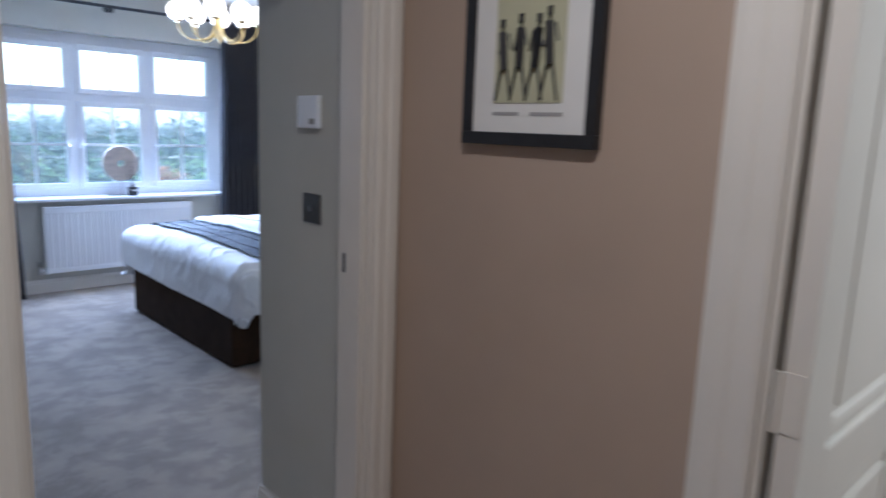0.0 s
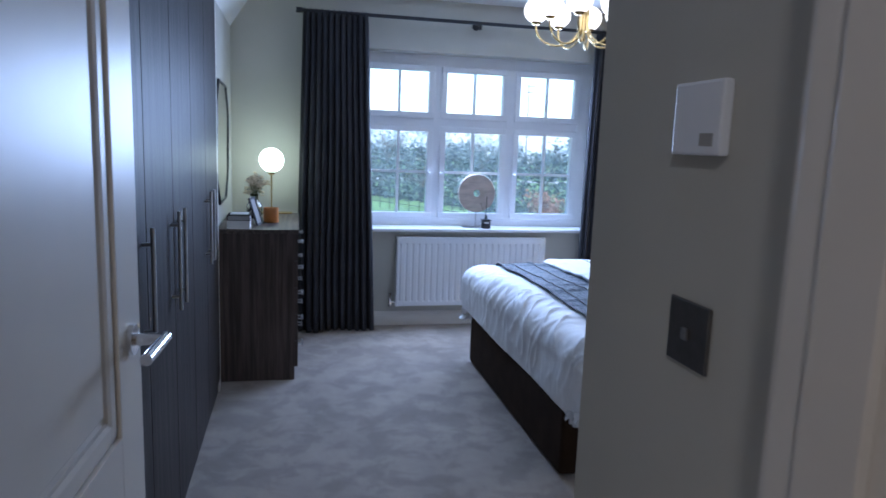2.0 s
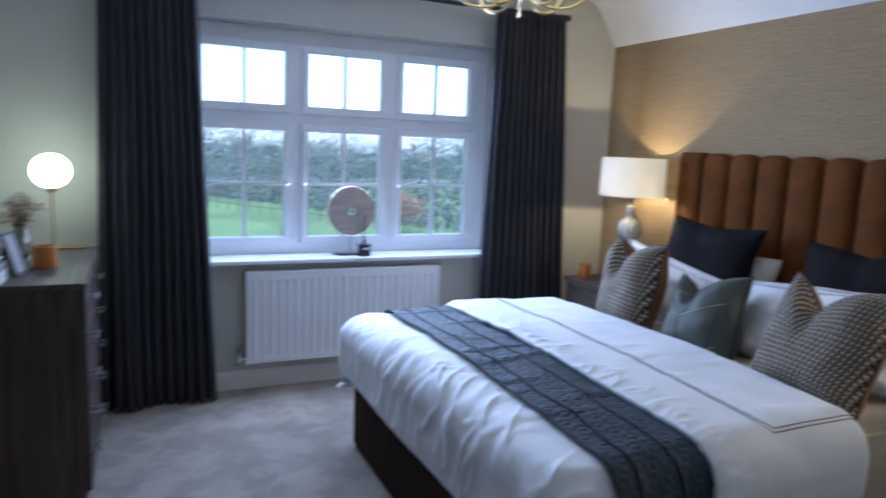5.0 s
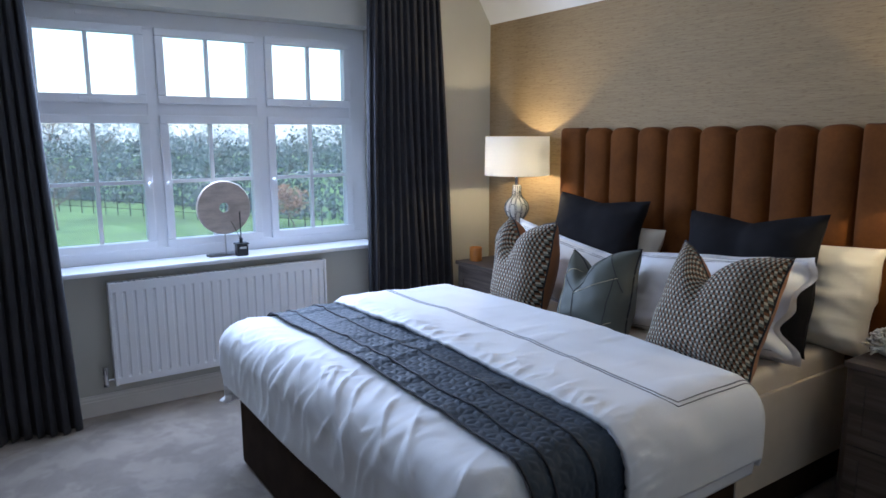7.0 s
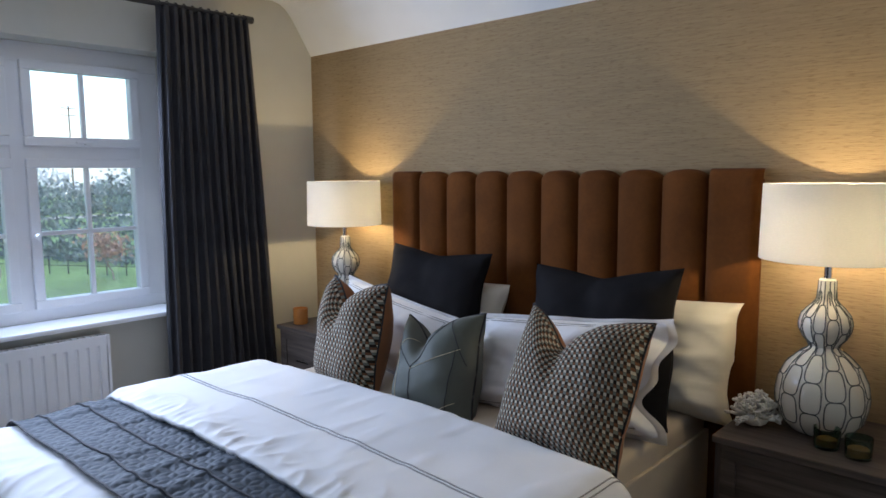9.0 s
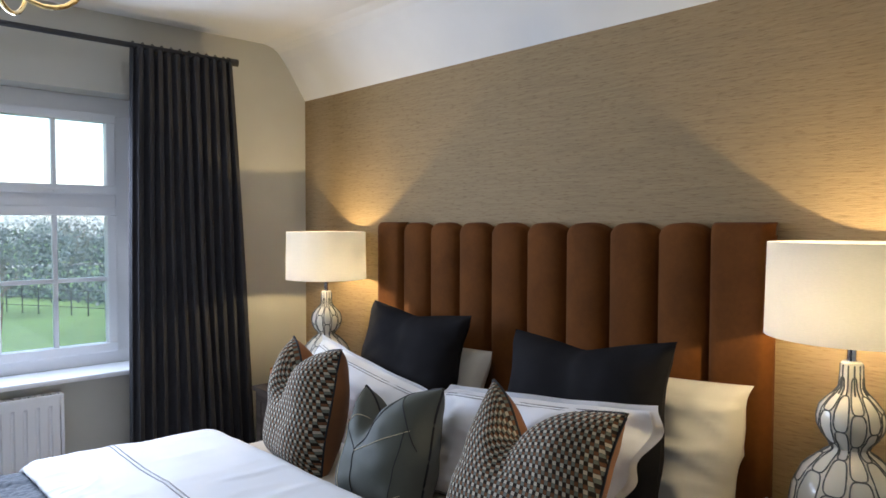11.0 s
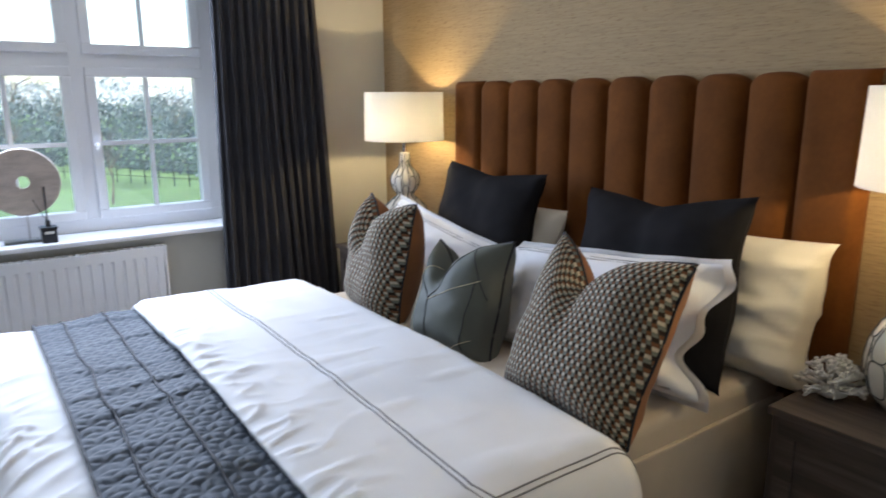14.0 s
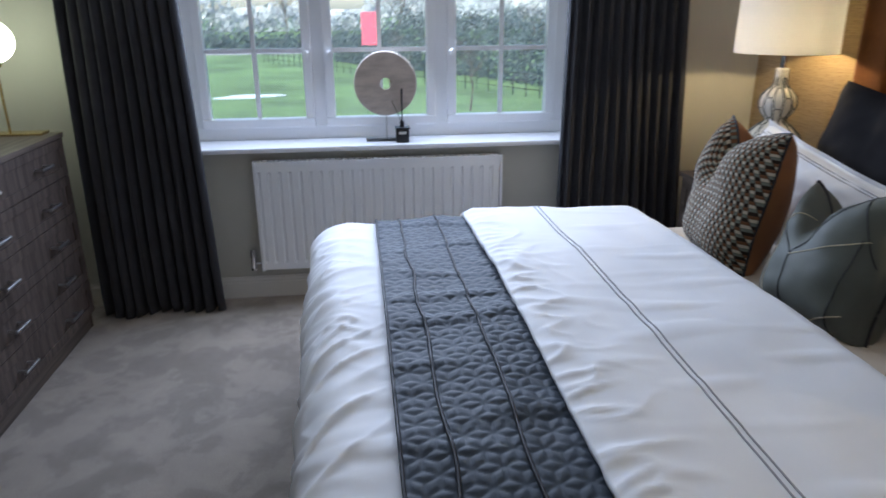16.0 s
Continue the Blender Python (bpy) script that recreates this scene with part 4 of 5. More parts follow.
POLE_Y, POLE_Z = 6.06, 2.232
ob = thing("curtain_pole", (0.64, POLE_Y, POLE_Z), "matt black curtain pole with end caps and brackets", "curtain pole")
part("pole", rod(bmesh.new(), (0, 0, 0), (2.645, 0, 0), 0.0125, 16), M_BLACK, ob, smooth="auto")
for x in (0, 2.645):
    part("finial", rod(bmesh.new(), (x - 0.022, 0, 0), (x + 0.022, 0, 0), 0.0185, 16), M_BLACK, ob, smooth="auto")
for x in (0.30, 1.262, 2.36):
    bm = rod(bmesh.new(), (x, 0, -0.004), (x, Y_NORTH - POLE_Y - 0.0005, -0.004), 0.007, 10)
    rod(bm, (x, Y_NORTH - POLE_Y - 0.008, -0.004), (x, Y_NORTH - POLE_Y - 0.0005, -0.004), 0.028, 16)
    box(bm, x - 0.008, x + 0.008, -0.017, 0.017, -0.045, -0.013, 0.002)
    part("bracket", bm, M_BLACK, ob, smooth="auto")


def curtain(x0, x1, b0, b1, seed, label):
    """A pleated curtain: x0..x1 at the pole, b0..b1 at the hem."""
    rng = random.Random(seed)
    xm = (x0 + x1) / 2
    ob = thing("curtain", (xm, POLE_Y, 0.006), label, "curtain", "curtains at the window")
    folds = 11
    ph = [rng.uniform(-0.5, 0.5) for _ in range(folds + 1)]
    amp = [rng.uniform(0.7, 1.25) for _ in range(folds + 1)]
    top = POLE_Z - 0.016

    def f(u, v):
        s = u * folds
        k = min(int(s), folds - 1)
        t = s - k
        a = amp[k] * (1 - t) + amp[k + 1] * t
        p = ph[k] * (1 - t) + ph[k + 1] * t
        z = top * v
        lo = 1 - v
        wave = math.sin(2 * math.pi * s + p * lo * 1.4)
        sharp = math.copysign(abs(wave) ** 0.75, wave)
        y = 0.030 * a * sharp * (0.85 + 0.3 * lo) + 0.008 * math.sin(9 * u + 5 * v + seed)
        x = (x0 + (x1 - x0) * u) * v + (b0 + (b1 - b0) * u) * lo - xm + 0.010 * math.cos(4 * math.pi * s) * a
        x += 0.012 * math.sin(7 * v + 3 * u + seed) * lo * (1 - abs(2 * u - 1))
        if z < 0.04:
            y += 0.02 * (0.04 - z) / 0.04 * math.sin(11 * u + seed)
        return (x, y - 0.012, z)
    bm = bmesh.new()
    surface(bm, f, 150, 40)
    c = part("cloth", bm, M_CURTAIN, ob, smooth=True)
    sol = c.modifiers.new("thickness", "SOLIDIFY")
    sol.thickness, sol.offset = 0.003, 0
    for k in range(folds + 1):
        x = x0 - xm + (x1 - x0) * min(max((k + 0.25) / folds, 0.02), 0.98)
        lathe_pts = [(x, 0.0185 * math.cos(q), POLE_Z - 0.006 + 0.0185 * math.sin(q)) for q in [i * math.pi / 6 for i in range(13)]]
        part("curtain_ring", tube(bmesh.new(), lathe_pts, 0.0028, 6), M_BLACK, ob, smooth=True)
    return ob


curtain(0.665, 1.095, 0.615, 1.175, 2, "charcoal pleated curtain drawn aside, hanging to the carpet")
curtain(2.792, 3.265, 2.765, 3.385, 5, "charcoal pleated curtain drawn aside, hanging to the carpet")

# things on the sill
SILL = 0.746
ob = thing("disc_sculpture", (1.975, 6.24, SILL), "round stone disc with a hole on a slim stand", "ornament")
part("foot", boxed(-0.10, 0.10, -0.035, 0.035, 0, 0.010, bevel=0.003), M_CLEAR, ob, "clear acrylic foot")
part("stem", rod(bmesh.new(), (0, 0, 0.010), (0, 0, 0.125), 0.0035, 10), M_STEEL, ob, "thin steel stem", smooth="auto")
bm = bmesh.new()
n, ro, ri, zc, t = 56, 0.146, 0.027, 0.265, 0.011
loops = []
for r, y in ((ri, -t), (ro - 0.004, -t), (ro, -t + 0.004), (ro, t - 0.004), (ro - 0.004, t), (ri, t)):
    loops.append([bm.verts.new((r * math.cos(2 * math.pi * k / n), y, zc + r * math.sin(2 * math.pi * k / n))) for k in range(n)])
for a, b in zip(loops, loops[1:] + loops[:1]):
    for k in range(n):
        bm.faces.new((a[k], a[(k + 1) % n], b[(k + 1) % n], b[k]))
part("disc", bm, M_STONE, ob, "veined pinkish stone disc", smooth="auto")

ob = thing("reed_diffuser", (2.045, 6.19, SILL), "dark glass reed diffuser bottle with black reeds", "diffuser")
part("bottle", boxed(-0.030, 0.030, -0.030, 0.030, 0.0, 0.062, bevel=0.006), M_BLACK, ob, smooth=False)
part("shoulder", boxed(-0.034, 0.034, -0.034, 0.034, 0.0625, 0.070, bevel=0.002), M_BLACK, ob)
part("label", boxed(-0.018, 0.018, -0.0308, -0.0302, 0.040, 0.052), M_PAPER, ob)
part("neck", rod(bmesh.new(), (0, 0, 0.070), (0, 0, 0.098), 0.010, 14), M_BLACK, ob)
for dx, dy in ((0.004, 0.01), (-0.002, -0.004), (-0.045, 0.012)):
    part("reed", tube(bmesh.new(), [(0, 0, 0.09), (dx, dy, 0.245 if dx > -0.02 else 0.19)], 0.0028 if dx > -0.02 else 0.0018, 6), M_BLACK, ob)

# ---------------------------------------------------------------- ceiling light
CX, CY = 1.975, 4.375
ob = thing("chandelier", (CX, CY, Z_CEIL + 0.010), "brass chandelier with eight lit opal globes", "chandelier")
part("ceiling_rose", lathe(bmesh.new(), [(0.0, -0.0005), (0.055, -0.0005), (0.055, -0.014), (0.012, -0.026), (0.0, -0.026)], 28), M_BRASS, ob, smooth="auto")
part("stem", rod(bmesh.new(), (0, 0, -0.02), (0, 0, -0.34), 0.008, 14), M_BRASS, ob, smooth="auto")
part("hub", lathe(bmesh.new(), [(0.0, -0.32), (0.020, -0.325), (0.026, -0.345), (0.022, -0.372), (0.010, -0.385), (0.0, -0.54)], 20), M_BRASS, ob, smooth="auto")
for k in range(8):
    a = 2 * math.pi * (k + 0.35) / 8
    r_out = 0.235 if k % 2 else 0.205
    c, s = math.cos(a), math.sin(a)
    pts = [(0.014, -0.34), (0.017, -0.40)]
    for j in range(13):
        q = math.pi * (1 + j / 12)
        rc = (r_out - 0.018) / 2
        pts.append((0.018 + rc + rc * math.cos(q), -0.435 + 0.095 * math.sin(q)))
    pts.append((r_out, -0.425))
    arm = part("arm", tube(bmesh.new(), [(r * c, r * s, z) for r, z in pts], 0.0052, 8), M_BRASS, ob, smooth=True)
    cup = lathe(bmesh.new(), [(0.0, -0.43), (0.018, -0.428), (0.026, -0.415), (0.0255, -0.414), (0.0, -0.42)], 18, (r_out * c, r_out * s))
    part("cup", cup, M_BRASS, arm, smooth="auto")
    part("globe", sphere(bmesh.new(), (r_out * c, r_out * s, -0.362), 0.060, 26, 16), M_GLOBE, arm, "lit opal glass globe", smooth=True)

# ---------------------------------------------------------------- bed
BX0, BX1, BY0, BY1 = 1.712, 3.690, 3.745, 5.262
ob = thing("divan_bed", ((BX0 + BX1) / 2, (BY0 + BY1) / 2, 0), "dark brown upholstered divan bed base", "bed base")
hx, hy = (BX1 - BX0) / 2, (BY1 - BY0) / 2
part("front_half", boxed(-hx, -0.001, -hy - 0.035, hy, 0.012, 0.335, bevel=0.014), M_BASE, ob)
part("back_half", boxed(0.001, hx, -hy - 0.0015, hy, 0.012, 0.335, bevel=0.014), M_BASE, ob)
for sx_, sy_ in ((-1, -1), (-1, 1), (1, -1), (1, 1)):
    part("glide", rod(bmesh.new(), (sx_ * (hx - 0.08), sy_ * (hy - 0.08), 0), (sx_ * (hx - 0.08), sy_ * (hy - 0.08), 0.0125), 0.02, 12), M_BLACK, ob)
ob = thing("mattress", ((BX0 + BX1) / 2, (BY0 + BY1) / 2, 0.3355), "mattress under a beige fitted sheet", "mattress")
part("ticking", boxed(-hx + 0.035, hx - 0.003, -hy + 0.005, hy - 0.005, 0, 0.245, bevel=0.035, segments=4), M_SHEET, ob, smooth="auto")

part("hanging_sheet", boxed(0.25, hx - 0.004, -hy - 0.007, -hy + 0.012, -0.20, 0.16, bevel=0.006), M_SHEET, ob)


def headboard():
    ob = thing("headboard", (3.7735, 4.5, 0), "tall rust velvet headboard with scalloped vertical channels", "headboard")
    ys = [5.450, 5.267, 5.080, 4.897, 4.712, 4.526, 4.341, 4.158, 3.975, 3.797, 3.608]
    part("backing", boxed(-0.022, -0.001, 3.612 - 4.5, 5.446 - 4.5, 0.02, 1.40), M_VELVET, ob)
    for k in range(10):
        b, a = ys[k] - 4.5, ys[k + 1] - 4.5
        flat = k in (0, 9)
        w = (b - a) / 2 - 0.0012
        c = (a + b) / 2
        top = 1.437 if flat else 1.436

        def f(u, v, w=w, c=c, flat=flat, top=top):
            s = 2 * u - 1
            bulge = (1 - abs(s) ** (6 if flat else 2.4)) ** (0.4 if flat else 0.6)
            drop = 0.0 if flat else 0.026 * abs(s) ** 2.4
            z = 0.02 + (top - drop - 0.02) * min(v / 0.9, 1.0)
            depth = 0.022 + (0.045 if flat else 0.048) * bulge
            if v > 0.9:
                q = (v - 0.9) / 0.1 * math.pi / 2
                z += 0.0
                rr = min(0.03, depth)
                depth = depth - rr + rr * math.cos(q) if q < math.pi / 2 - 1e-6 else 0.004
                z = top - drop - 0.03 + 0.03 * math.sin(q)
            else:
                z = 0.02 + (top - drop - 0.05) * v / 0.9
            return (-depth, c + w * s, z)
        bm = bmesh.new()
        surface(bm, f, 14, 40)
        part("channel", bm, M_VELVET, ob, smooth=True)
    return ob


headboard()

# ---- bedding that drapes over the mattress
TOP_Z = 0.616


def drape(x, y, lift, x_foot, r=0.11, seed=0.0, wrinkle=1.0, most=0.40):
    """Where the point (x, y) of a flat sheet lies once it hangs over the foot and both sides of the bed."""
    ix, iy0, iy1 = x_foot + 0.062 + 0.045 * (5.3 - y) / 1.6, BY0 - 0.028, BY1 + 0.022
    ox = max(0.0, ix - x)
    oy = y - iy1 if y > iy1 else (y - iy0 if y < iy0 else 0.0)
    over = math.hypot(ox, oy)
    far = min(over, most)
    cx, cy = max(x, ix), min(max(y, iy0), iy1)
    rr = r + lift
    if over > 1e-9:
        dx, dy = -ox / over, oy / over
        a = far / rr
        if a < math.pi / 2:
            out, down = rr * math.sin(a), rr * (1 - math.cos(a))
        else:
            rest = far - rr * math.pi / 2
            out, down = rr - 0.07 * rest, rr + rest
            out += 0.004 * wrinkle * math.sin(x * 9 + y * 7 + seed) * min(1, rest / 0.1)
        px, py, pz = cx + dx * out, cy + dy * out, TOP_Z + lift - down
    else:
        px, py, pz = cx, cy, TOP_Z + lift
    # loft: fuller in the middle
    cross = max(0.0, 1 - ((cy - 4.5) / 0.80) ** 2)
    pz += 0.020 * cross * (1 - min(1, over / 0.3))
    nz = noise.noise(Vector((px * 3.1, py * 2.3 + seed, pz * 3))) * 0.012 + noise.noise(Vector((px * 9, py * 5 + seed, pz * 8))) * 0.006
    ridge = noise.noise(Vector((px * 4 + py * 2.2, py * 15 + seed, pz * 6)))
    nz += 0.014 * max(0.0, ridge - 0.10) * wrinkle
    px -= nz * 0.6 * (1 if ox > 0 else 0)
    py += nz * 0.6 * (1 if oy > 0 else (-1 if oy < 0 else 0))
    pz += nz
    return Vector((px, py, pz))


def sheet(name, parent, x0, x1, y0, y1, nx, ny, lift, mat, thick, x_foot=BX0, seed=0.0, extra=None, label="", wrinkle=1.0):
    bm = bmesh.new()
    org = parent.matrix_world.translation

    def f(u, v):
        x, y = x0 + (x1 - x0) * u, y0 + (y1 - y0) * v
        up = extra(x, y, u, v) if extra else 0.0
        return drape(x, y, lift + up, x_foot, seed=seed, wrinkle=wrinkle) - org
    surface(bm, f, nx, ny)
    ob = part(name, bm, mat, parent, label, smooth=True)
    if thick:
        sol = ob.modifiers.new("thickness", "SOLIDIFY")
        sol.thickness, sol.offset = thick, -1
    return ob


def puckers(x, y, u, v):
    """Gathers along the foot of the duvet."""
    near = max(0.0, 1 - abs(x - 1.72) / 0.22)
    tuck = (1 - abs(noise.noise(Vector((x * 5 + 0.6 * math.sin(y * 4), y * 14 + x * 6, 8))))) ** 5
    low = 1.0 if x < 1.80 else max(0.0, 1 - (x - 1.80) / 0.06)
    ply = noise.noise(Vector((x * 3.0 + 0.8 * y, y * 11 - x * 9, 12)))
    dense = 0.35 + 0.65 * math.exp(-((y - 4.15) / 0.42) ** 2)
    crisp = (1 - abs(ply)) ** 9 * max(0.0, 1 - abs(x - 1.77) / 0.16) * dense
    return 0.013 * crisp + 0.013 * near * max(0.0, noise.noise(Vector((x * 2.5, y * 13, 3)))) - 0.006 * near + 0.012 * tuck * low * max(0.0, 0.35 + noise.noise(Vector((x * 6, y * 3.5, 2))))


duvet = thing("duvet", (2.3, 4.5, TOP_Z - 0.03), "plump white cotton duvet with a turned-back top edge", "duvet")
sheet("cover", duvet, 1.43, 2.845, 3.36, 5.70, 190, 280, 0.0, M_SILK, 0.035, x_foot=BX0 - 0.006, extra=puckers)


def fold_lift(x, y, u, v):
    roll = max(0.0, 1 - (x - 2.190) / 0.05)
    end = max(0.0, 1 - (2.862 - x) / 0.07)
    crease = (1 - abs(noise.noise(Vector((x * 6 + y * 3, y * 9, 5))))) ** 6 * max(0.0, 1 - abs(x - 2.28) / 0.12)
    gather = (1 - abs(noise.noise(Vector((x * 5 - y * 4, y * 17, 21))))) ** 7 * max(0.0, 1 - abs(x - 2.235) / 0.09)
    return 0.008 * gather - 0.010 * roll ** 2 - 0.030 * end ** 2 + 0.006 * crease


sheet("turned_back_fold", duvet, 2.197, 2.862, 3.38, 5.70, 100, 280, 0.036, M_SILK, 0.020, seed=1.7, extra=fold_lift, wrinkle=0.5)
bm = bmesh.new()
org = duvet.matrix_world.translation
for d in (0.0, 0.014):
    for path in ([(2.457 + d, 5.60 - 0.02 * k) for k in range(96)],):
        pts = [drape(x, y, 0.0372, BX0, seed=1.7, wrinkle=0.5) - org for x, y in path if y > 3.638 + d]
        x_end = 2.457 + d
        pts += [drape(x_end + 0.02 * k, 3.638 + d, 0.0372 + fold_lift(x_end + 0.02 * k, 3.6, 0, 0), BX0, seed=1.7, wrinkle=0.5) - org for k in range(1, 24)]
        tube(bm, pts, 0.0021, 5)
part("stitching", bm, M_STITCH, duvet, "double row of grey stitching", smooth=True)

runner = thing("bed_runner", (2.0, 4.5, TOP_Z), "slate blue satin quilted runner across the foot", "bed runner")


def ruck(x, y):
    """Where the runner lies a little crumpled."""
    return 0.016 * max(0.0, noise.noise(Vector((x * 6 + 2, y * 7 + 1.5 * x, 4)))) * max(0.0, 1 - abs(y - 4.45) / 0.6)


def quilt(x, y, u, v):
    """Tumbling-block quilting: hexagons split into three lozenges."""
    s = 0.052
    px, py = (x - 1.87) / s, y / s
    best = None
    h3 = math.sqrt(3)
    for ox in (0.0, 0.5):
        for_y = h3 / 2 if ox else 0.0
        qx = px - (round(px - ox) + ox)
        qy = py - (round((py - for_y) / h3) * h3 + for_y)
        d = qx * qx + qy * qy
        if best is None or d < best[0]:
            best = (d, qx, qy)
    _, qx, qy = best
    border = 0.5 - max(abs(qx), abs(qx * 0.5 + qy * h3 / 2), abs(qx * 0.5 - qy * h3 / 2))
    line = border
    for a in (30, 150, 270):
        c, sn = math.cos(radians(a)), math.sin(radians(a))
        along = qx * c + qy * sn
        if along > 0:
            line = min(line, abs(-qx * sn + qy * c))
    return 0.0042 * min(1.0, line / 0.16) ** 0.5 + ruck(x, y)


sheet("quilted_panel", runner, 1.888, 2.232, 3.25, 5.74, 84, 560, 0.0105, M_RUNNER, 0.0, x_foot=BX0, extra=quilt)
org = runner.matrix_world.translation
for x in (1.889, 1.970, 2.100):
    pts = []
    for k in range(241):
        y = 3.31 + 0.00975 * k
        xx = x + (0.014 * noise.noise(Vector((y * 5, x * 9, 0))) if x > 1.9 else 0.0)
        pts.append(drape(xx, y, 0.0165 + ruck(xx, y), BX0) - org)
    part("piping", tube(bmesh.new(), pts, 0.0036, 6), M_PIPING, runner, "dark piping cord", smooth=True)


# ---- pillows and cushions


def cushion(name, corner_l, corner_r, bottom, height, thick, fabric, back, label, group, chop=0.0, piping=None, border=None, stripes=False, seams=False, seed=0, pinch=0.07, flange=0.0, creased=0.3, waist=0.0, curl=0.0, vee=0.0):
    """A cushion set by its two top corners, seen from the foot of the bed, and the middle of its lower edge."""
    tl, tr, bo = Vector(corner_l), Vector(corner_r), Vector(bottom)
    w = (tr - tl).length
    ax = (tr - tl).normalized()
    up = ((tl + tr) / 2 - bo)
    up = (up - ax * up.dot(ax)).normalized()
    out = up.cross(ax)
    m = Matrix((ax, out, up)).transposed().to_4x4()
    m.translation = bo
    ob = tagged(new(name), label, "cushion" if "cushion" in name else "pillow", group)
    ob.matrix_world = m
    rng = random.Random(seed)
    sh = rng.uniform(0, 50)

    def outline(s, t):
        x = w / 2 * s * (1 - pinch * (1 - t * t) - 0.02 * math.sin(5 * t + sh))
        z = height * (0.5 + 0.5 * t * (1 - pinch * (1 - s * s)))
        if chop:
            z -= chop * math.exp(-abs((s - vee) / 0.40) ** 1.4) * max(0.0, (t + 0.25) / 1.25) ** 1.6
        if waist and s > 0:
            x -= waist * s * math.exp(-(((t + 0.42) / 0.30) ** 2))
        return x, z

    def body(side):
        def f(u, v):
            s, t = 2 * u - 1, 2 * v - 1
            s, t = math.sin(s * math.pi / 2) * 0.35 + s * 0.65, math.sin(t * math.pi / 2) * 0.35 + t * 0.65
            x, z = outline(s, t)
            s0, t0 = s, t
            if flange:
                s, t = max(-1, min(1, s / (1 - flange))), max(-1, min(1, t / (1 - flange)))
            d = thick / 2 * max(0.0, (1 - s ** 4) * (1 - t ** 4)) ** 0.55
            if t < 0:
                d *= 1 + 0.18 * (-t)
            if chop:
                d *= 1 - 0.62 * min(1.0, chop / 0.12) * math.exp(-abs((s - vee * (0.3 + 0.7 * t)) / 0.17) ** 1.5) * max(0.0, t + 0.05) ** 0.8
            n3 = Vector((x * 7 + sh, z * 7, side))
            fold = noise.noise(Vector((x * 4 + sh, z * 19, side + 4)))
            d += (noise.noise(n3) * 0.013 + noise.noise(n3 * 2.6) * 0.006 + creased * 0.012 * max(0.0, fold)) * min(1, d * 25)
            rim = max(abs(s0), abs(t0)) ** 4
            bend = curl * rim * (noise.noise(Vector((s0 * 2.2 + sh, t0 * 2.2, 9))) * 1.6 - 0.25 * t0)
            if creased > 1.5:
                d += 0.012 * (1 - abs(noise.noise(Vector((x * 9 + z * 5 + sh, z * 15, side))))) ** 5 * min(1, d * 25)
            return (x, side * d + bend, z)
        return f
    for side, mat, nm in ((-1, fabric, "front_panel"), (1, back, "back_panel")):
        bm = bmesh.new()
        grid = surface(bm, body(side), 40, 40)
        place = {q: (a * w * 1.12 / 40, c * height * 1.12 / 40) for a, column in enumerate(grid) for c, q in enumerate(column)}
        layer = bm.loops.layers.uv.new("cloth")
        for face in bm.faces:
            for loop in face.loops:
                loop[layer].uv = place[loop.vert]
        part(nm, bm, mat, ob, smooth=True)
    edge = [(-1 + 2 * k / 30, 1.0) for k in range(31)] + [(1.0, 1 - 2 * k / 30) for k in range(1, 31)]
    edge += [(1 - 2 * k / 30, -1.0) for k in range(1, 31)] + [(-1.0, -1 + 2 * k / 30) for k in range(1, 31)]
    if piping:
        pts = [body(-1)((s + 1) / 2, (t + 1) / 2) for s, t in edge]
        part("piping", tube(bmesh.new(), pts, 0.0042, 6), piping, ob, "piped edge", smooth=True)
    front = body(-1)

    def laid(points, r, mat, nm, lb):
        bm = bmesh.new()
        for line in points:
            pts = []
            for k in range(29):
                q = k / 28 * (len(line) - 1)
                j = min(int(q), len(line) - 2)
                u = line[j][0] + (line[j + 1][0] - line[j][0]) * (q - j)
                v = line[j][1] + (line[j + 1][1] - line[j][1]) * (q - j)
                p = Vector(front(u, v))
                pts.append((p.x, p.y - 0.0012, p.z))
            tube(bm, pts, r, 5)
        part(nm, bm, mat, ob, lb, smooth=True)
    if stripes:
        laid([[(a, a), (a, 1 - a), (1 - a, 1 - a), (1 - a, a), (a, a)] for a in (0.115, 0.14)], 0.0017, M_STITCH, "stitching", "double row of grey stitching")
    if seams:
        for line in ([(0.42, 0.0), (0.40, 0.45), (0.72, 0.98)], [(0.40, 0.45), (0.14, 0.66)], [(0.70, 0.93), (0.96, 0.50)], [(0.86, 0.62), (0.78, 0.0)]):
            laid([line], 0.0016, M_PIPING, "seam", "fine dark seam")
        for line in ([(0.40, 0.44), (0.90, 0.62)], [(0.14, 0.66), (0.26, 0.05)], [(0.16, 0.62), (0.34, 0.90)], [(0.55, 0.02), (0.90, 0.20)]):
            laid([line], 0.0012, M_FLOWER, "seam", "fine gold seam")
    return ob


PIL = "pillows and cushions on the bed"
cushion("pillow", (3.655, 5.36, 0.93), (3.655, 4.64, 0.93), (3.56, 4.99, 0.555), 0.39, 0.20, M_CREAM, M_CREAM, "plain cream cotton pillow against the headboard", PIL, seed=1, pinch=0.05)
cushion("pillow", (3.655, 4.36, 0.96), (3.695, 3.63, 0.965), (3.57, 3.99, 0.55), 0.43, 0.25, M_CREAM, M_CREAM, "plain cream cotton pillow against the headboard", PIL, seed=2, pinch=0.075, creased=2.6, curl=0.02)
cushion("cushion", (3.568, 5.262, 1.085), (3.575, 4.664, 1.075), (3.42, 4.97, 0.565), 0.54, 0.17, M_NAVY, M_NAVY, "large near-black square cotton cushion", PIL, chop=0.02, seed=3)
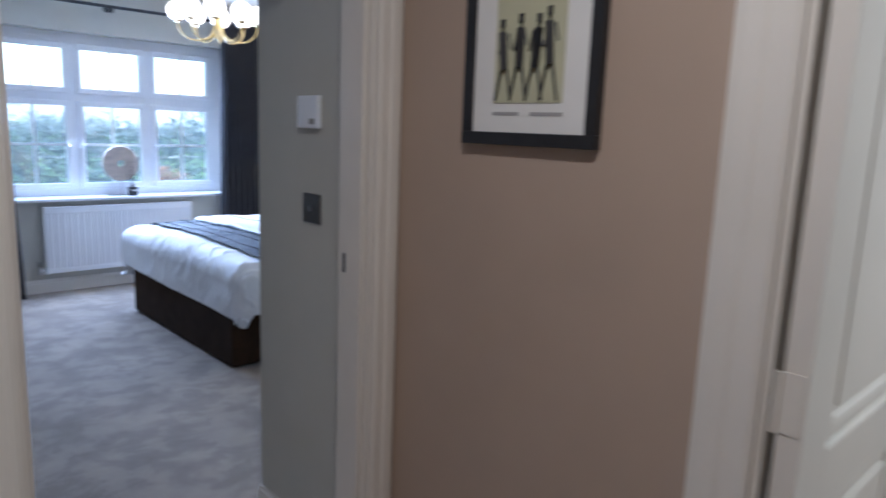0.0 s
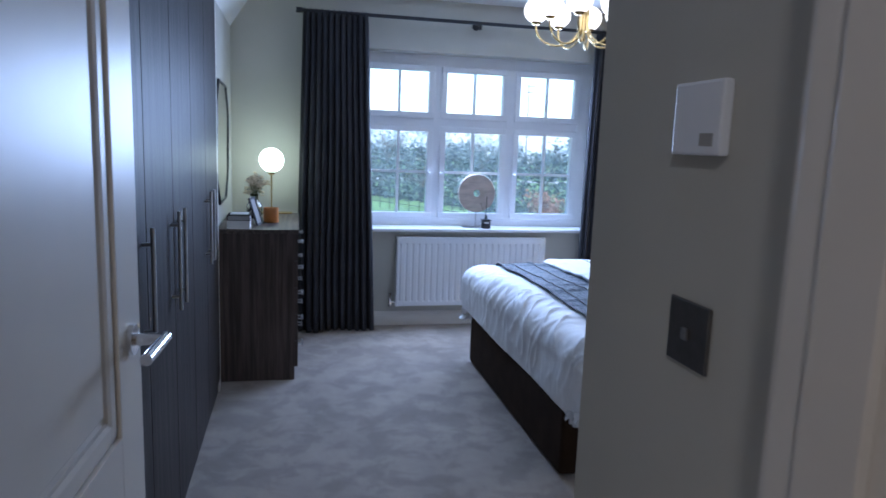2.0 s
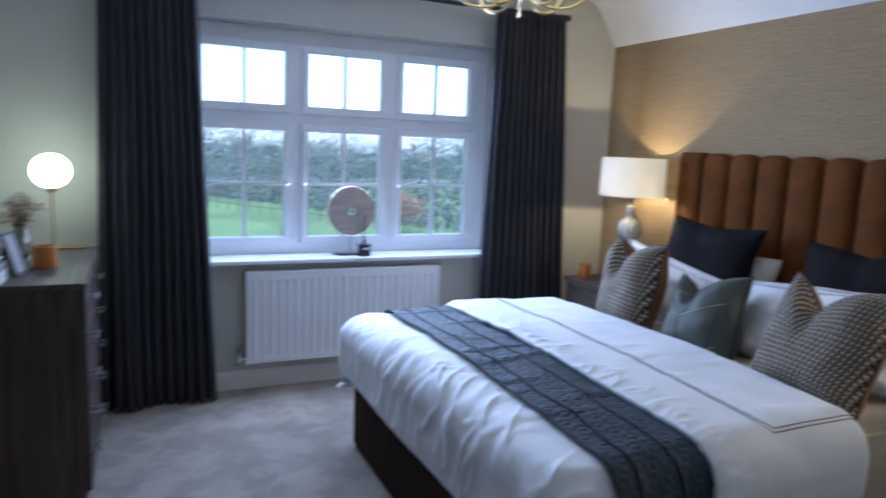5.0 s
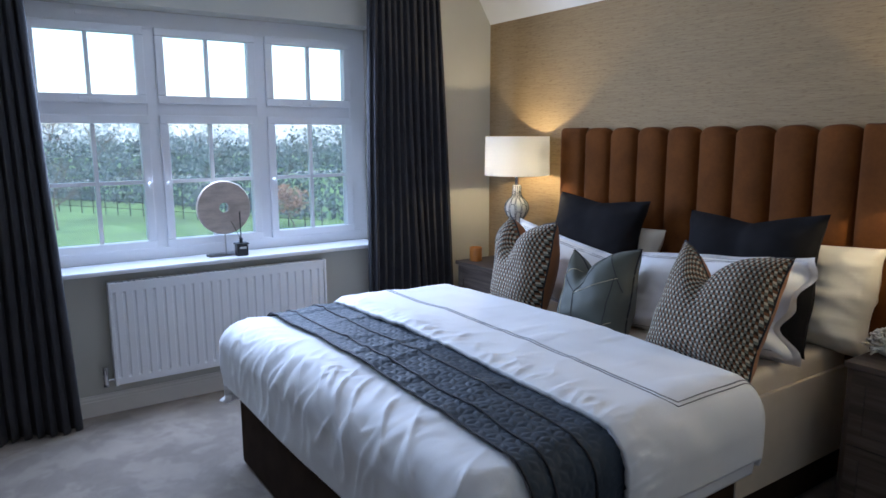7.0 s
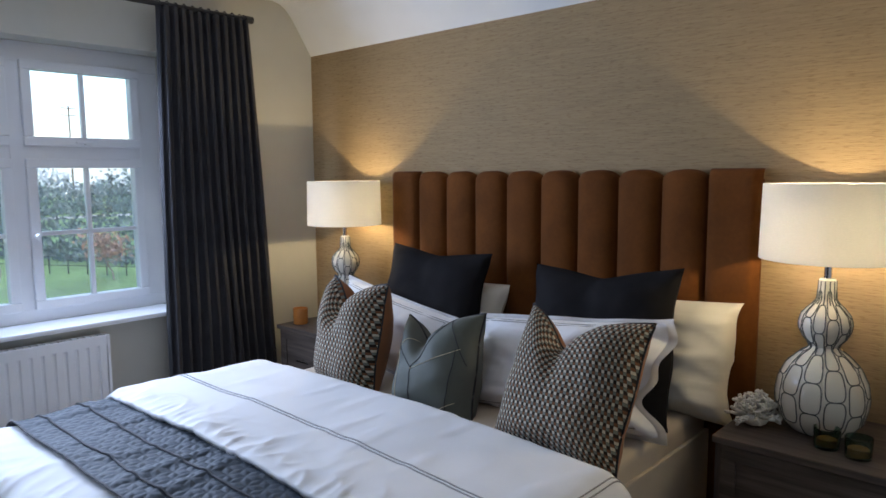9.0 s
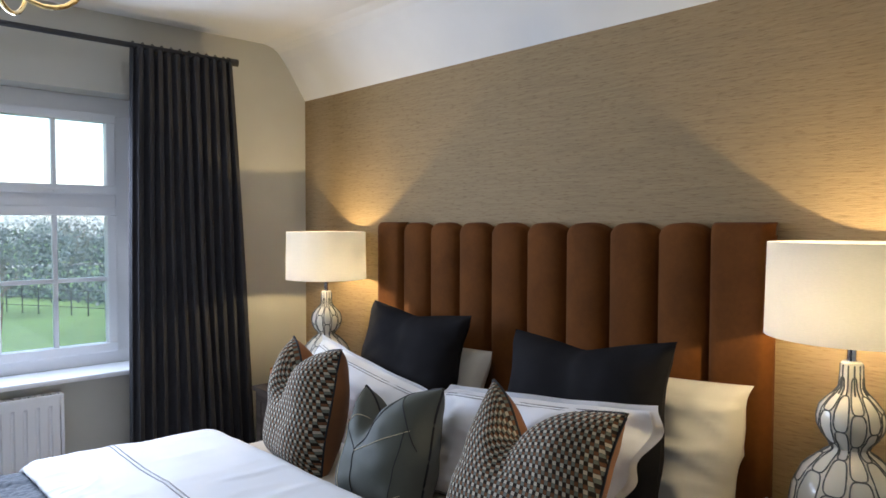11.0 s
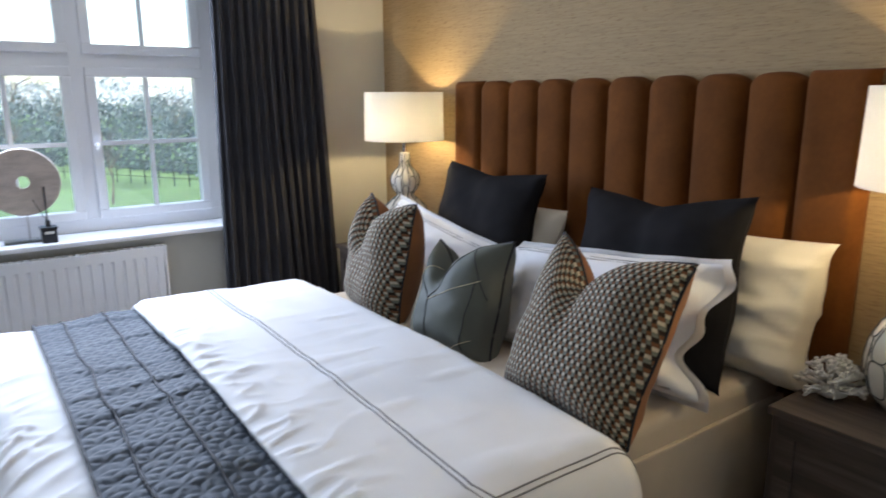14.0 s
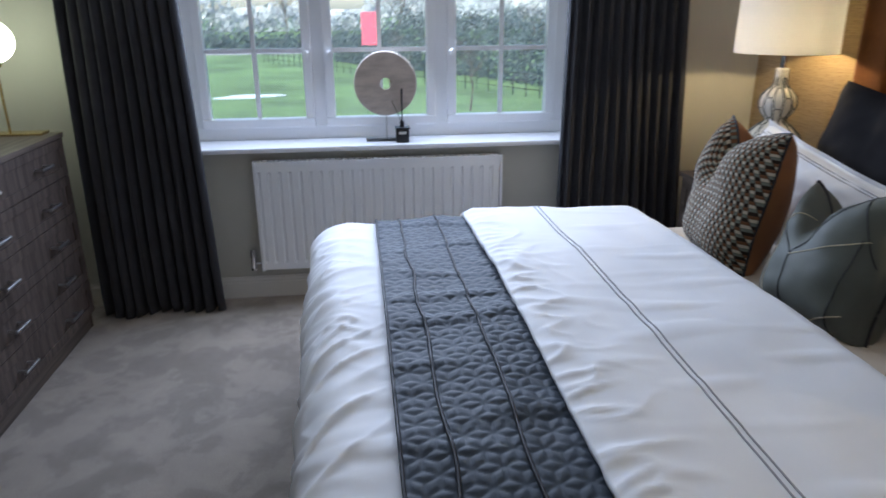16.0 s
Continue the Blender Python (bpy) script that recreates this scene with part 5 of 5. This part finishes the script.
cushion("cushion", (3.524, 4.403, 1.080), (3.498, 3.793, 1.118), (3.37, 4.05, 0.552), 0.55, 0.19, M_NAVY, M_NAVY, "large near-black square cotton cushion", PIL, chop=0.03, seed=4)
cushion("pillow", (3.38, 5.470, 0.930), (3.34, 4.660, 0.820), (3.24, 5.03, 0.55), 0.355, 0.23, M_SILK, M_SILK, "white oxford pillow with a grey stitched border", PIL, stripes=True, seed=5, pinch=0.05, flange=0.07, creased=1.8, curl=0.04)
cushion("pillow", (3.35, 4.560, 0.870), (3.315, 3.714, 0.965), (3.20, 4.10, 0.552), 0.39, 0.23, M_SILK, M_SILK, "white oxford pillow with a grey stitched border", PIL, stripes=True, seed=6, pinch=0.05, flange=0.08, creased=1.8, waist=0.07, curl=0.04)
cushion("cushion", (3.06, 5.120, 1.012), (3.03, 4.755, 1.004), (2.965, 4.93, 0.56), 0.455, 0.22, M_BASKET, M_RUST, "brown, cream and sage basket-weave cushion with rust velvet back", PIL, chop=0.125, vee=-0.25, piping=M_PIPING, seed=7)
cushion("cushion", (3.10, 4.668, 0.894), (3.13, 4.318, 0.930), (2.978, 4.46, 0.545), 0.392, 0.22, M_SAGE, M_SAGE, "sage green satin cushion with crossing seams", PIL, chop=0.115, vee=-0.28, piping=M_PIPING, seams=True, seed=8)
cushion("cushion", (3.13, 4.140, 1.000), (3.12, 3.705, 0.985), (2.93, 3.925, 0.565), 0.472, 0.22, M_BASKET, M_RUST, "brown, cream and sage basket-weave cushion with rust velvet back", PIL, chop=0.125, vee=-0.25, piping=M_PIPING, seed=9)

# ---------------------------------------------------------------- nightstands and lamps
NS_H = 0.625


def nightstand(y, label):
    ob = thing("nightstand", (3.535, y, 0), label, "nightstand", "nightstands beside the bed")
    x0, x1, w = -0.215, 0.215, 0.245
    bm = boxed(x0, x1, -w, -w + 0.018, 0, NS_H - 0.0225, bevel=0.001)
    box(bm, x0, x1, w - 0.018, w, 0, NS_H - 0.0225, 0.001)
    box(bm, x1 - 0.012, x1, -w + 0.018, w - 0.018, 0.03, NS_H - 0.0225)
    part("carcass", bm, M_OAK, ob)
    # Dark filler block gives the drawer gaps their shade by colour.
    part("inside", boxed(x0 + 0.010, x1 - 0.0121, -w + 0.0182, w - 0.0182, 0.05, NS_H - 0.0226), M_DARK, ob)
    part("plinth", boxed(x0 + 0.004, x1 - 0.0121, -w + 0.0183, w - 0.0183, 0.0, 0.0495), M_WOOD_X, ob)
    part("top", boxed(x0 - 0.020, x1, -w - 0.004, w + 0.004, NS_H - 0.022, NS_H, bevel=0.003), M_WOOD_X, ob)
    zs = ((0.055, 0.325), (0.33, NS_H - 0.026))
    for z0, z1 in zs:
        d = part("drawer", boxed(x0 - 0.004, x0 + 0.0098, -w + 0.021, w - 0.021, z0, z1, bevel=0.001), M_WOOD_X, ob)
        bm = bmesh.new()
        for a, b, c, e in ((-w + 0.021, w - 0.021, z0, z0 + 0.045), (-w + 0.021, w - 0.021, z1 - 0.045, z1), (-w + 0.021, -w + 0.066, z0 + 0.045, z1 - 0.045), (w - 0.066, w - 0.021, z0 + 0.045, z1 - 0.045)):
            box(bm, x0 - 0.010, x0 - 0.0038, a, b, c, e, 0.0012)
        part("drawer_frame", bm, M_WOOD_X, d)
        zc = (z0 + z1) / 2
        bm = rod(bmesh.new(), (x0 - 0.034, -0.05, zc), (x0 - 0.034, 0.05, zc), 0.006, 10)
        for e in (-0.034, 0.034):
            rod(bm, (x0 - 0.0042, e, zc), (x0 - 0.034, e, zc), 0.0045, 8)
        part("handle", bm, M_CHROME, d, "chrome bar handle", smooth="auto")
    return ob


nightstand(3.335, "grey-brown wood-grain nightstand with two drawers beside the bed")
nightstand(5.672, "grey-brown wood-grain nightstand with two drawers by the curtain")

PROFILE = [(0.0, 0.0), (0.062, 0.0), (0.088, 0.010), (0.116, 0.046), (0.128, 0.094), (0.129, 0.124), (0.122, 0.166), (0.100, 0.212), (0.068, 0.245), (0.043, 0.262), (0.039, 0.270), (0.044, 0.279),
           (0.060, 0.297), (0.071, 0.322), (0.073, 0.342), (0.066, 0.368), (0.048, 0.390), (0.033, 0.404), (0.026, 0.416), (0.024, 0.474), (0.020, 0.478), (0.0, 0.478)]


def on_profile(s):
    """Radius and height at the share s of the turned body's outline."""
    pts = PROFILE[1:-1]
    lens = [math.dist(a, b) for a, b in zip(pts, pts[1:])]
    q = s * sum(lens)
    for (a, b), d in zip(zip(pts, pts[1:]), lens):
        if q <= d:
            k = q / d
            return a[0] + (b[0] - a[0]) * k, a[1] + (b[1] - a[1]) * k
        q -= d
    return pts[-1]


def table_lamp(y, label):
    ob = thing("table_lamp", (3.555, y, NS_H), label, "lamp", "lamps on the nightstands")
    part("body", lathe(bmesh.new(), PROFILE, 40), M_CERAMIC, ob, "glazed ivory double-gourd body", smooth="auto")
    bm = bmesh.new()
    cols = 6
    bands = [(0.045, 0.205), (0.205, 0.370), (0.370, 0.535), (0.535, 0.690), (0.690, 0.855)]

    def ink(pts):
        tube(bm, [((r + 0.0006) * math.cos(a), (r + 0.0006) * math.sin(a), z) for a, s in pts for r, z in (on_profile(s),)], 0.0019, 6)
    for k in range(cols):
        for odd in (0, 1):
            mid = 2 * math.pi * (k + 0.5 * odd) / cols
            wide = 2 * math.pi / cols * 0.216
            for j, (s0, s1) in enumerate(bands):
                if odd:
                    s0, s1 = s0 + 0.078, s1 + 0.078
                if s1 > 0.95:
                    continue
                pts = []
                for q in range(25):
                    t = 2 * math.pi * q / 24
                    ex = math.copysign(abs(math.cos(t)) ** 0.5, math.cos(t))
                    ey = math.copysign(abs(math.sin(t)) ** 0.62, math.sin(t))
                    pts.append((mid + wide * ex, (s0 + s1) / 2 + (s1 - s0) / 2 * ey))
                ink(pts)
    for k in range(2 * cols):
        ink([(math.pi * k / cols, 0.855 + 0.130 * q / 6) for q in range(7)])
    part("line_pattern", bm, M_INK, ob, "grey painted cell pattern", smooth=True)
    part("neck", rod(bmesh.new(), (0, 0, 0.4782), (0, 0, 0.548), 0.011, 16), M_CHROME, ob, "chrome neck", smooth="auto")
    bm = bmesh.new()
    for a in (0, 2.094, 4.189):
        rod(bm, (0, 0, 0.542), (0.193 * math.cos(a), 0.193 * math.sin(a), 0.542), 0.002, 6)
    part("shade_carrier", bm, M_CHROME, ob)
    lo, hi, r = 0.536, 0.764, 0.194
    bm = lathe(bmesh.new(), [(r, lo), (r - 0.004, hi), (r - 0.0055, hi), (r - 0.0015, lo), (r, lo)], 56)
    part("shade", bm, M_SHADE, ob, "lit cream linen drum shade", smooth="auto")
    part("bulb", sphere(bmesh.new(), (0, 0, 0.572), 0.024, 16, 10), M_BULB, ob, "lit bulb", smooth=True)
    return ob


LAMPS = (3.350, 5.640)
for y, label in zip(LAMPS, ("ivory double-gourd table lamp with grey line pattern, lit", "ivory double-gourd table lamp with grey line pattern, lit, by the curtain")):
    table_lamp(y, label)
    lamp("bulb_light", "POINT", LAMP_W, (1.0, 0.80, 0.45), pose(3.555, y, NS_H + 0.600), radius=0.014)


def coral():
    ob = thing("coral", (3.47, 3.515, NS_H), "chalky white branching coral ornament", "ornament")
    bm = bmesh.new()
    rng = random.Random(11)
    bmesh.ops.create_icosphere(bm, subdivisions=2, radius=0.034, matrix=Matrix.Translation((0, 0, 0.024)) @ Matrix.Diagonal((1.2, 1.2, 0.7, 1)))
    for k in range(46):
        a, e = rng.uniform(0, 6.28), rng.uniform(0.0, 1.4)
        d = Vector((math.cos(a) * math.cos(e), math.sin(a) * math.cos(e), math.sin(e)))
        p = Vector((0, 0, 0.026)) + d * 0.028
        q = p + d * rng.uniform(0.028, 0.045)
        q.z = max(q.z, 0.006)
        tube(bm, [p, (p + q) / 2 + Vector((rng.gauss(0, 0.004), rng.gauss(0, 0.004), 0)), q], 0.0058, 6)
        for j in range(4):
            g = (d + Vector((rng.gauss(0, 0.7), rng.gauss(0, 0.7), rng.gauss(0, 0.5)))).normalized()
            e2 = q + g * rng.uniform(0.010, 0.018)
            e2.z = max(e2.z, 0.004)
            tube(bm, [q, e2], 0.0042, 6)
            bmesh.ops.create_icosphere(bm, subdivisions=1, radius=0.0052, matrix=Matrix.Translation(e2))
    part("coral_body", bm, M_CORAL, ob, smooth=True)


coral()
for x, y in ((3.425, 3.300), (3.405, 3.215)):
    ob = thing("tealight_glass", (x, y, NS_H), "small dark green glass tealight holder", "candle holder", "tealight holders on the nightstand")
    part("glass", lathe(bmesh.new(), [(0.0, 0.0), (0.031, 0.0), (0.034, 0.004), (0.036, 0.060), (0.033, 0.060), (0.031, 0.010), (0.0, 0.009)], 24), M_GREENGLASS, ob, smooth="auto")
    part("tealight", rod(bmesh.new(), (0, 0, 0.0095), (0, 0, 0.030), 0.027, 20), M_WAX, ob)
ob = thing("candle", (3.40, 5.84, NS_H), "amber glass candle on the nightstand", "candle")
part("jar", lathe(bmesh.new(), [(0.0, 0.0), (0.036, 0.0), (0.039, 0.005), (0.039, 0.085), (0.035, 0.085), (0.034, 0.070), (0.0, 0.070)], 28), M_WAX, ob, smooth="auto")

# ---------------------------------------------------------------- outdoors, seen through the window
GROUND = -2.6
structure("ground", boxed(-900, 900, 6.6, 1800, GROUND - 0.5, GROUND), M_GRASS, "wet green lawn reaching to the fields", "ground")
structure("road", boxed(-300, 300, 72, 76, GROUND - 0.2, GROUND + 0.03), M_ROAD, "pale wet lane beyond the lawn", "road")
structure("outer_wall", boxed(-6, 0.0, 6.5, 6.6, GROUND, 3.2), M_HALL, "plain outer wall of the house", "wall")
structure("outer_wall_low", boxed(0.0, 4.1, 6.495, 6.6, GROUND, 0.70), M_HALL, "plain outer wall of the house below the window", "wall")


def clumps(bm, centre, spread, count, size, rng):
    """Small leafy tufts scattered in a loose cloud."""
    for _ in range(count):
        p = Vector((centre[0] + rng.gauss(0, spread[0]), centre[1] + rng.gauss(0, spread[1]), centre[2] + rng.gauss(0, spread[2])))
        s = size * rng.uniform(0.5, 1.4)
        q = Euler((rng.uniform(0, 6.28), rng.uniform(0, 6.28), rng.uniform(0, 6.28))).to_matrix()
        vs = [bm.verts.new(p + q @ Vector(c) * s) for c in ((-1, -0.45, 0), (0.1, -0.6, 0.25), (1, 0, 0), (0, 0.55, -0.2))]
        bm.faces.new(vs)


rng = random.Random(21)
bm = bmesh.new()
for k in range(190):
    x = -62 + k * 0.68
    h = 1.5 + 0.5 * math.sin(k * 0.13) + rng.uniform(-0.3, 0.4) + (1.6 if x > 6 else 0)
    for j in range(4):
        clumps(bm, (x, 80 + rng.uniform(-1.2, 1.2), GROUND + h * (j + 0.5) / 4), (0.5, 0.6, 0.42), 34, 0.20, rng)
ob = mesh("far_hedge", bm, M_LEAF)
tagged(ob, "long dark green hedge beyond the lawn", "hedge", kind="stuff")
bm = bmesh.new()
BELT = ((0.0, 62.0, 2.3), (4.0, 55.0, 2.6), (10.0, 44.0, 3.3), (14.5, 33.0, 3.9), (21.0, 25.0, 4.2))
for (ax, ay, ah), (cx, cy, ch) in zip(BELT, BELT[1:]):
    steps = int(math.hypot(cx - ax, cy - ay) / 0.30)
    for k in range(steps):
        q = k / steps
        x, y = ax + (cx - ax) * q, ay + (cy - ay) * q + rng.uniform(-0.7, 0.7)
        h = (ah + (ch - ah) * q) * (0.92 + 0.16 * math.sin(x * 1.9)) + rng.uniform(-0.3, 0.3)
        for j in range(5):
            clumps(bm, (x, y, GROUND + h * (j + 0.5) / 5), (0.36, 0.45, 0.36), 26 if j < 3 else 15, 0.115, rng)
tagged(mesh("near_hedge", bm, M_LEAF), "dense shrub belt along the lawn", "hedge", kind="stuff")


def tree(x, y, h, spread, label, seed, leaf=None, count=300):
    r2 = random.Random(seed)
    ob = thing("tree", (x, y, GROUND), label, "tree", "trees beyond the lawn")
    bm, bl = bmesh.new(), bmesh.new()

    def limb(p, d, length, r, level):
        pts = [p]
        for _ in range(4):
            d = (d + Vector((r2.gauss(0, 0.16), r2.gauss(0, 0.16), r2.gauss(0.06, 0.08)))).normalized()
            pts.append(pts[-1] + d * length / 4)
        tapered(bm, pts, r, r * 0.4, 5 if level < 2 else 3)
        if level < 3:
            for k in range(5 if level else 7):
                s = pts[r2.randint(1 if level else 2, 4)]
                g = Vector((r2.gauss(0, 1), r2.gauss(0, 1), r2.uniform(0.1, 1.0))).normalized()
                limb(s, (d * 0.5 + g).normalized(), length * r2.uniform(0.4, 0.62), r * 0.42, level + 1)
        elif leaf:
            clumps(bl, pts[-1], (spread * 0.10,) * 3, count // 100, 0.075, r2)
    limb(Vector((0, 0, 0)), Vector((0, 0, 1)), h * 0.55, h * 0.016, 0)
    part("trunk", bm, M_BARK, ob)
    if leaf:
        part("crown", bl, leaf, ob)
    return ob


tree(-6, 84, 9, 5, "bare winter tree in the hedge line", 1)
tree(6, 86, 10, 6, "bare winter tree in the hedge line", 2, M_LEAF, 300)
tree(12.0, 45, 5.4, 3.6, "bare winter tree among the shrubs", 3, M_LEAF, 300)
tree(17.5, 36, 5.2, 3.6, "leafy evergreen tree among the shrubs", 4, M_LEAF, 600)
tree(11.8, 30, 2.3, 1.9, "young tree with copper autumn leaves", 5, M_AUTUMN, 300)
tree(6.4, 31, 3.4, 2, "slender bare sapling on the lawn", 6)
tree(3.4, 36, 3.6, 2, "slender bare sapling on the lawn", 7)
tree(7.2, 55, 6.0, 4, "bare winter tree in the hedge line", 8, M_LEAF, 300)

ob = thing("field_fence", (4.2, 44.5, GROUND), "thin dark estate railing across the lawn", "fence", turn=-59)
post = boxed(-0.018, 0.018, -0.018, 0.018, 0, 1.15)
first = part("post", post, M_BLACK, ob)
for k in range(-21, 20):
    if k:
        p = first.copy()
        scene.collection.objects.link(p)
        p.location = (k * 0.9, 0, 0)
first.location = (0, 0, 0)
for z in (0.35, 0.7, 1.05):
    part("rail", boxed(-19, 17.2, -0.015, 0.015, z, z + 0.03), M_BLACK, ob)

ob = thing("sign_board", (2.46, 33.0, GROUND), "pink-red sign board on a post in the lawn", "sign")
part("post", boxed(-0.05, 0.05, 0.025, 0.115, 0, 3.85, bevel=0.01), M_BARK, ob)
part("board", boxed(-0.36, 0.36, -0.02, 0.024, 2.55, 3.87, bevel=0.01), M_SIGN, ob)

bm = bmesh.new()
for k in range(150):
    x = -110 + k * 1.6
    h = 5.0 + 2.0 * math.sin(k * 0.17) + 1.5 * math.sin(k * 0.53) + rng.uniform(-0.8, 0.8)
    for j in range(3):
        clumps(bm, (x, 150 + rng.uniform(-3, 3), GROUND + h * (j + 0.5) / 3), (1.2, 1.5, 0.9), 30, 0.55, rng)
tagged(mesh("far_wood", bm, M_WOODLAND), "line of trees beyond the fields, mist painted into their pale colour", "trees", kind="stuff")
bm = bmesh.new()
for k in range(61):
    x = -450 + 15 * k
    h0 = 7 + 5 * math.sin(k * 0.21) + 3 * math.sin(k * 0.77)
    if k:
        a = [bm.verts.new(v) for v in ((px, 420, GROUND), (px, 420, GROUND + ph_), (px, 470, GROUND + ph_), (x, 470, GROUND + h0), (x, 420, GROUND + h0), (x, 420, GROUND))]
        bm.faces.new((a[0], a[5], a[4], a[1]))
        bm.faces.new((a[1], a[4], a[3], a[2]))
    px, ph_ = x, h0
structure("backdrop", bm, M_HILL, "wooded hills on the horizon, haze painted into their pale colour", "hills")
ob = thing("telegraph_pole", (42, 122, GROUND), "distant telegraph pole with two crossarms", "pole")
part("mast", rod(bmesh.new(), (0, 0, 0), (0, 0, 15.2), 0.16, 10, 0.11), M_BARK, ob)
for z in (13.6, 14.7):
    part("crossarm", boxed(-1.2, 1.2, -0.06, 0.06, z, z + 0.14), M_BARK, ob)
rng = random.Random(33)
for k, (x0, x1) in enumerate(COLS):
    bm = bmesh.new()
    for _ in range(170):
        x, z = rng.uniform(x0 + 0.01, x1 - 0.01), 1.17 + 0.27 * rng.random() ** 1.4
        r = 0.0014 + 0.0022 * rng.random() ** 2
        bmesh.ops.create_icosphere(bm, subdivisions=1, radius=r, matrix=Matrix.Translation((x, 6.3601, z)) @ Matrix.Diagonal((1, 0.6, 1.15, 1)))
    drops = mesh("raindrops", bm, M_CLEAR, True)
    tagged(drops, "clear rain drops clinging to the window pane", "raindrops", kind="stuff")
bm = bmesh.new()
for px_, py_, rx_, ry_ in ((-3.6, 37.6, 1.0, 0.9), (-2.5, 37.9, 0.8, 0.6), (-4.4, 37.2, 0.7, 0.5)):
    n = 18
    ring_ = [bm.verts.new((px_ + rx_ * math.cos(2 * math.pi * k / n) * (1 + 0.2 * math.sin(3 * k)), py_ + ry_ * math.sin(2 * math.pi * k / n), GROUND + 0.004 + 0.001 * rx_)) for k in range(n)]
    bm.faces.new(ring_)
structure("puddle", bm, material("standing rain water", (0.5, 0.52, 0.54), 0.05, vary=0.02, spec=1.0), "shallow puddle on the lawn", "puddle")
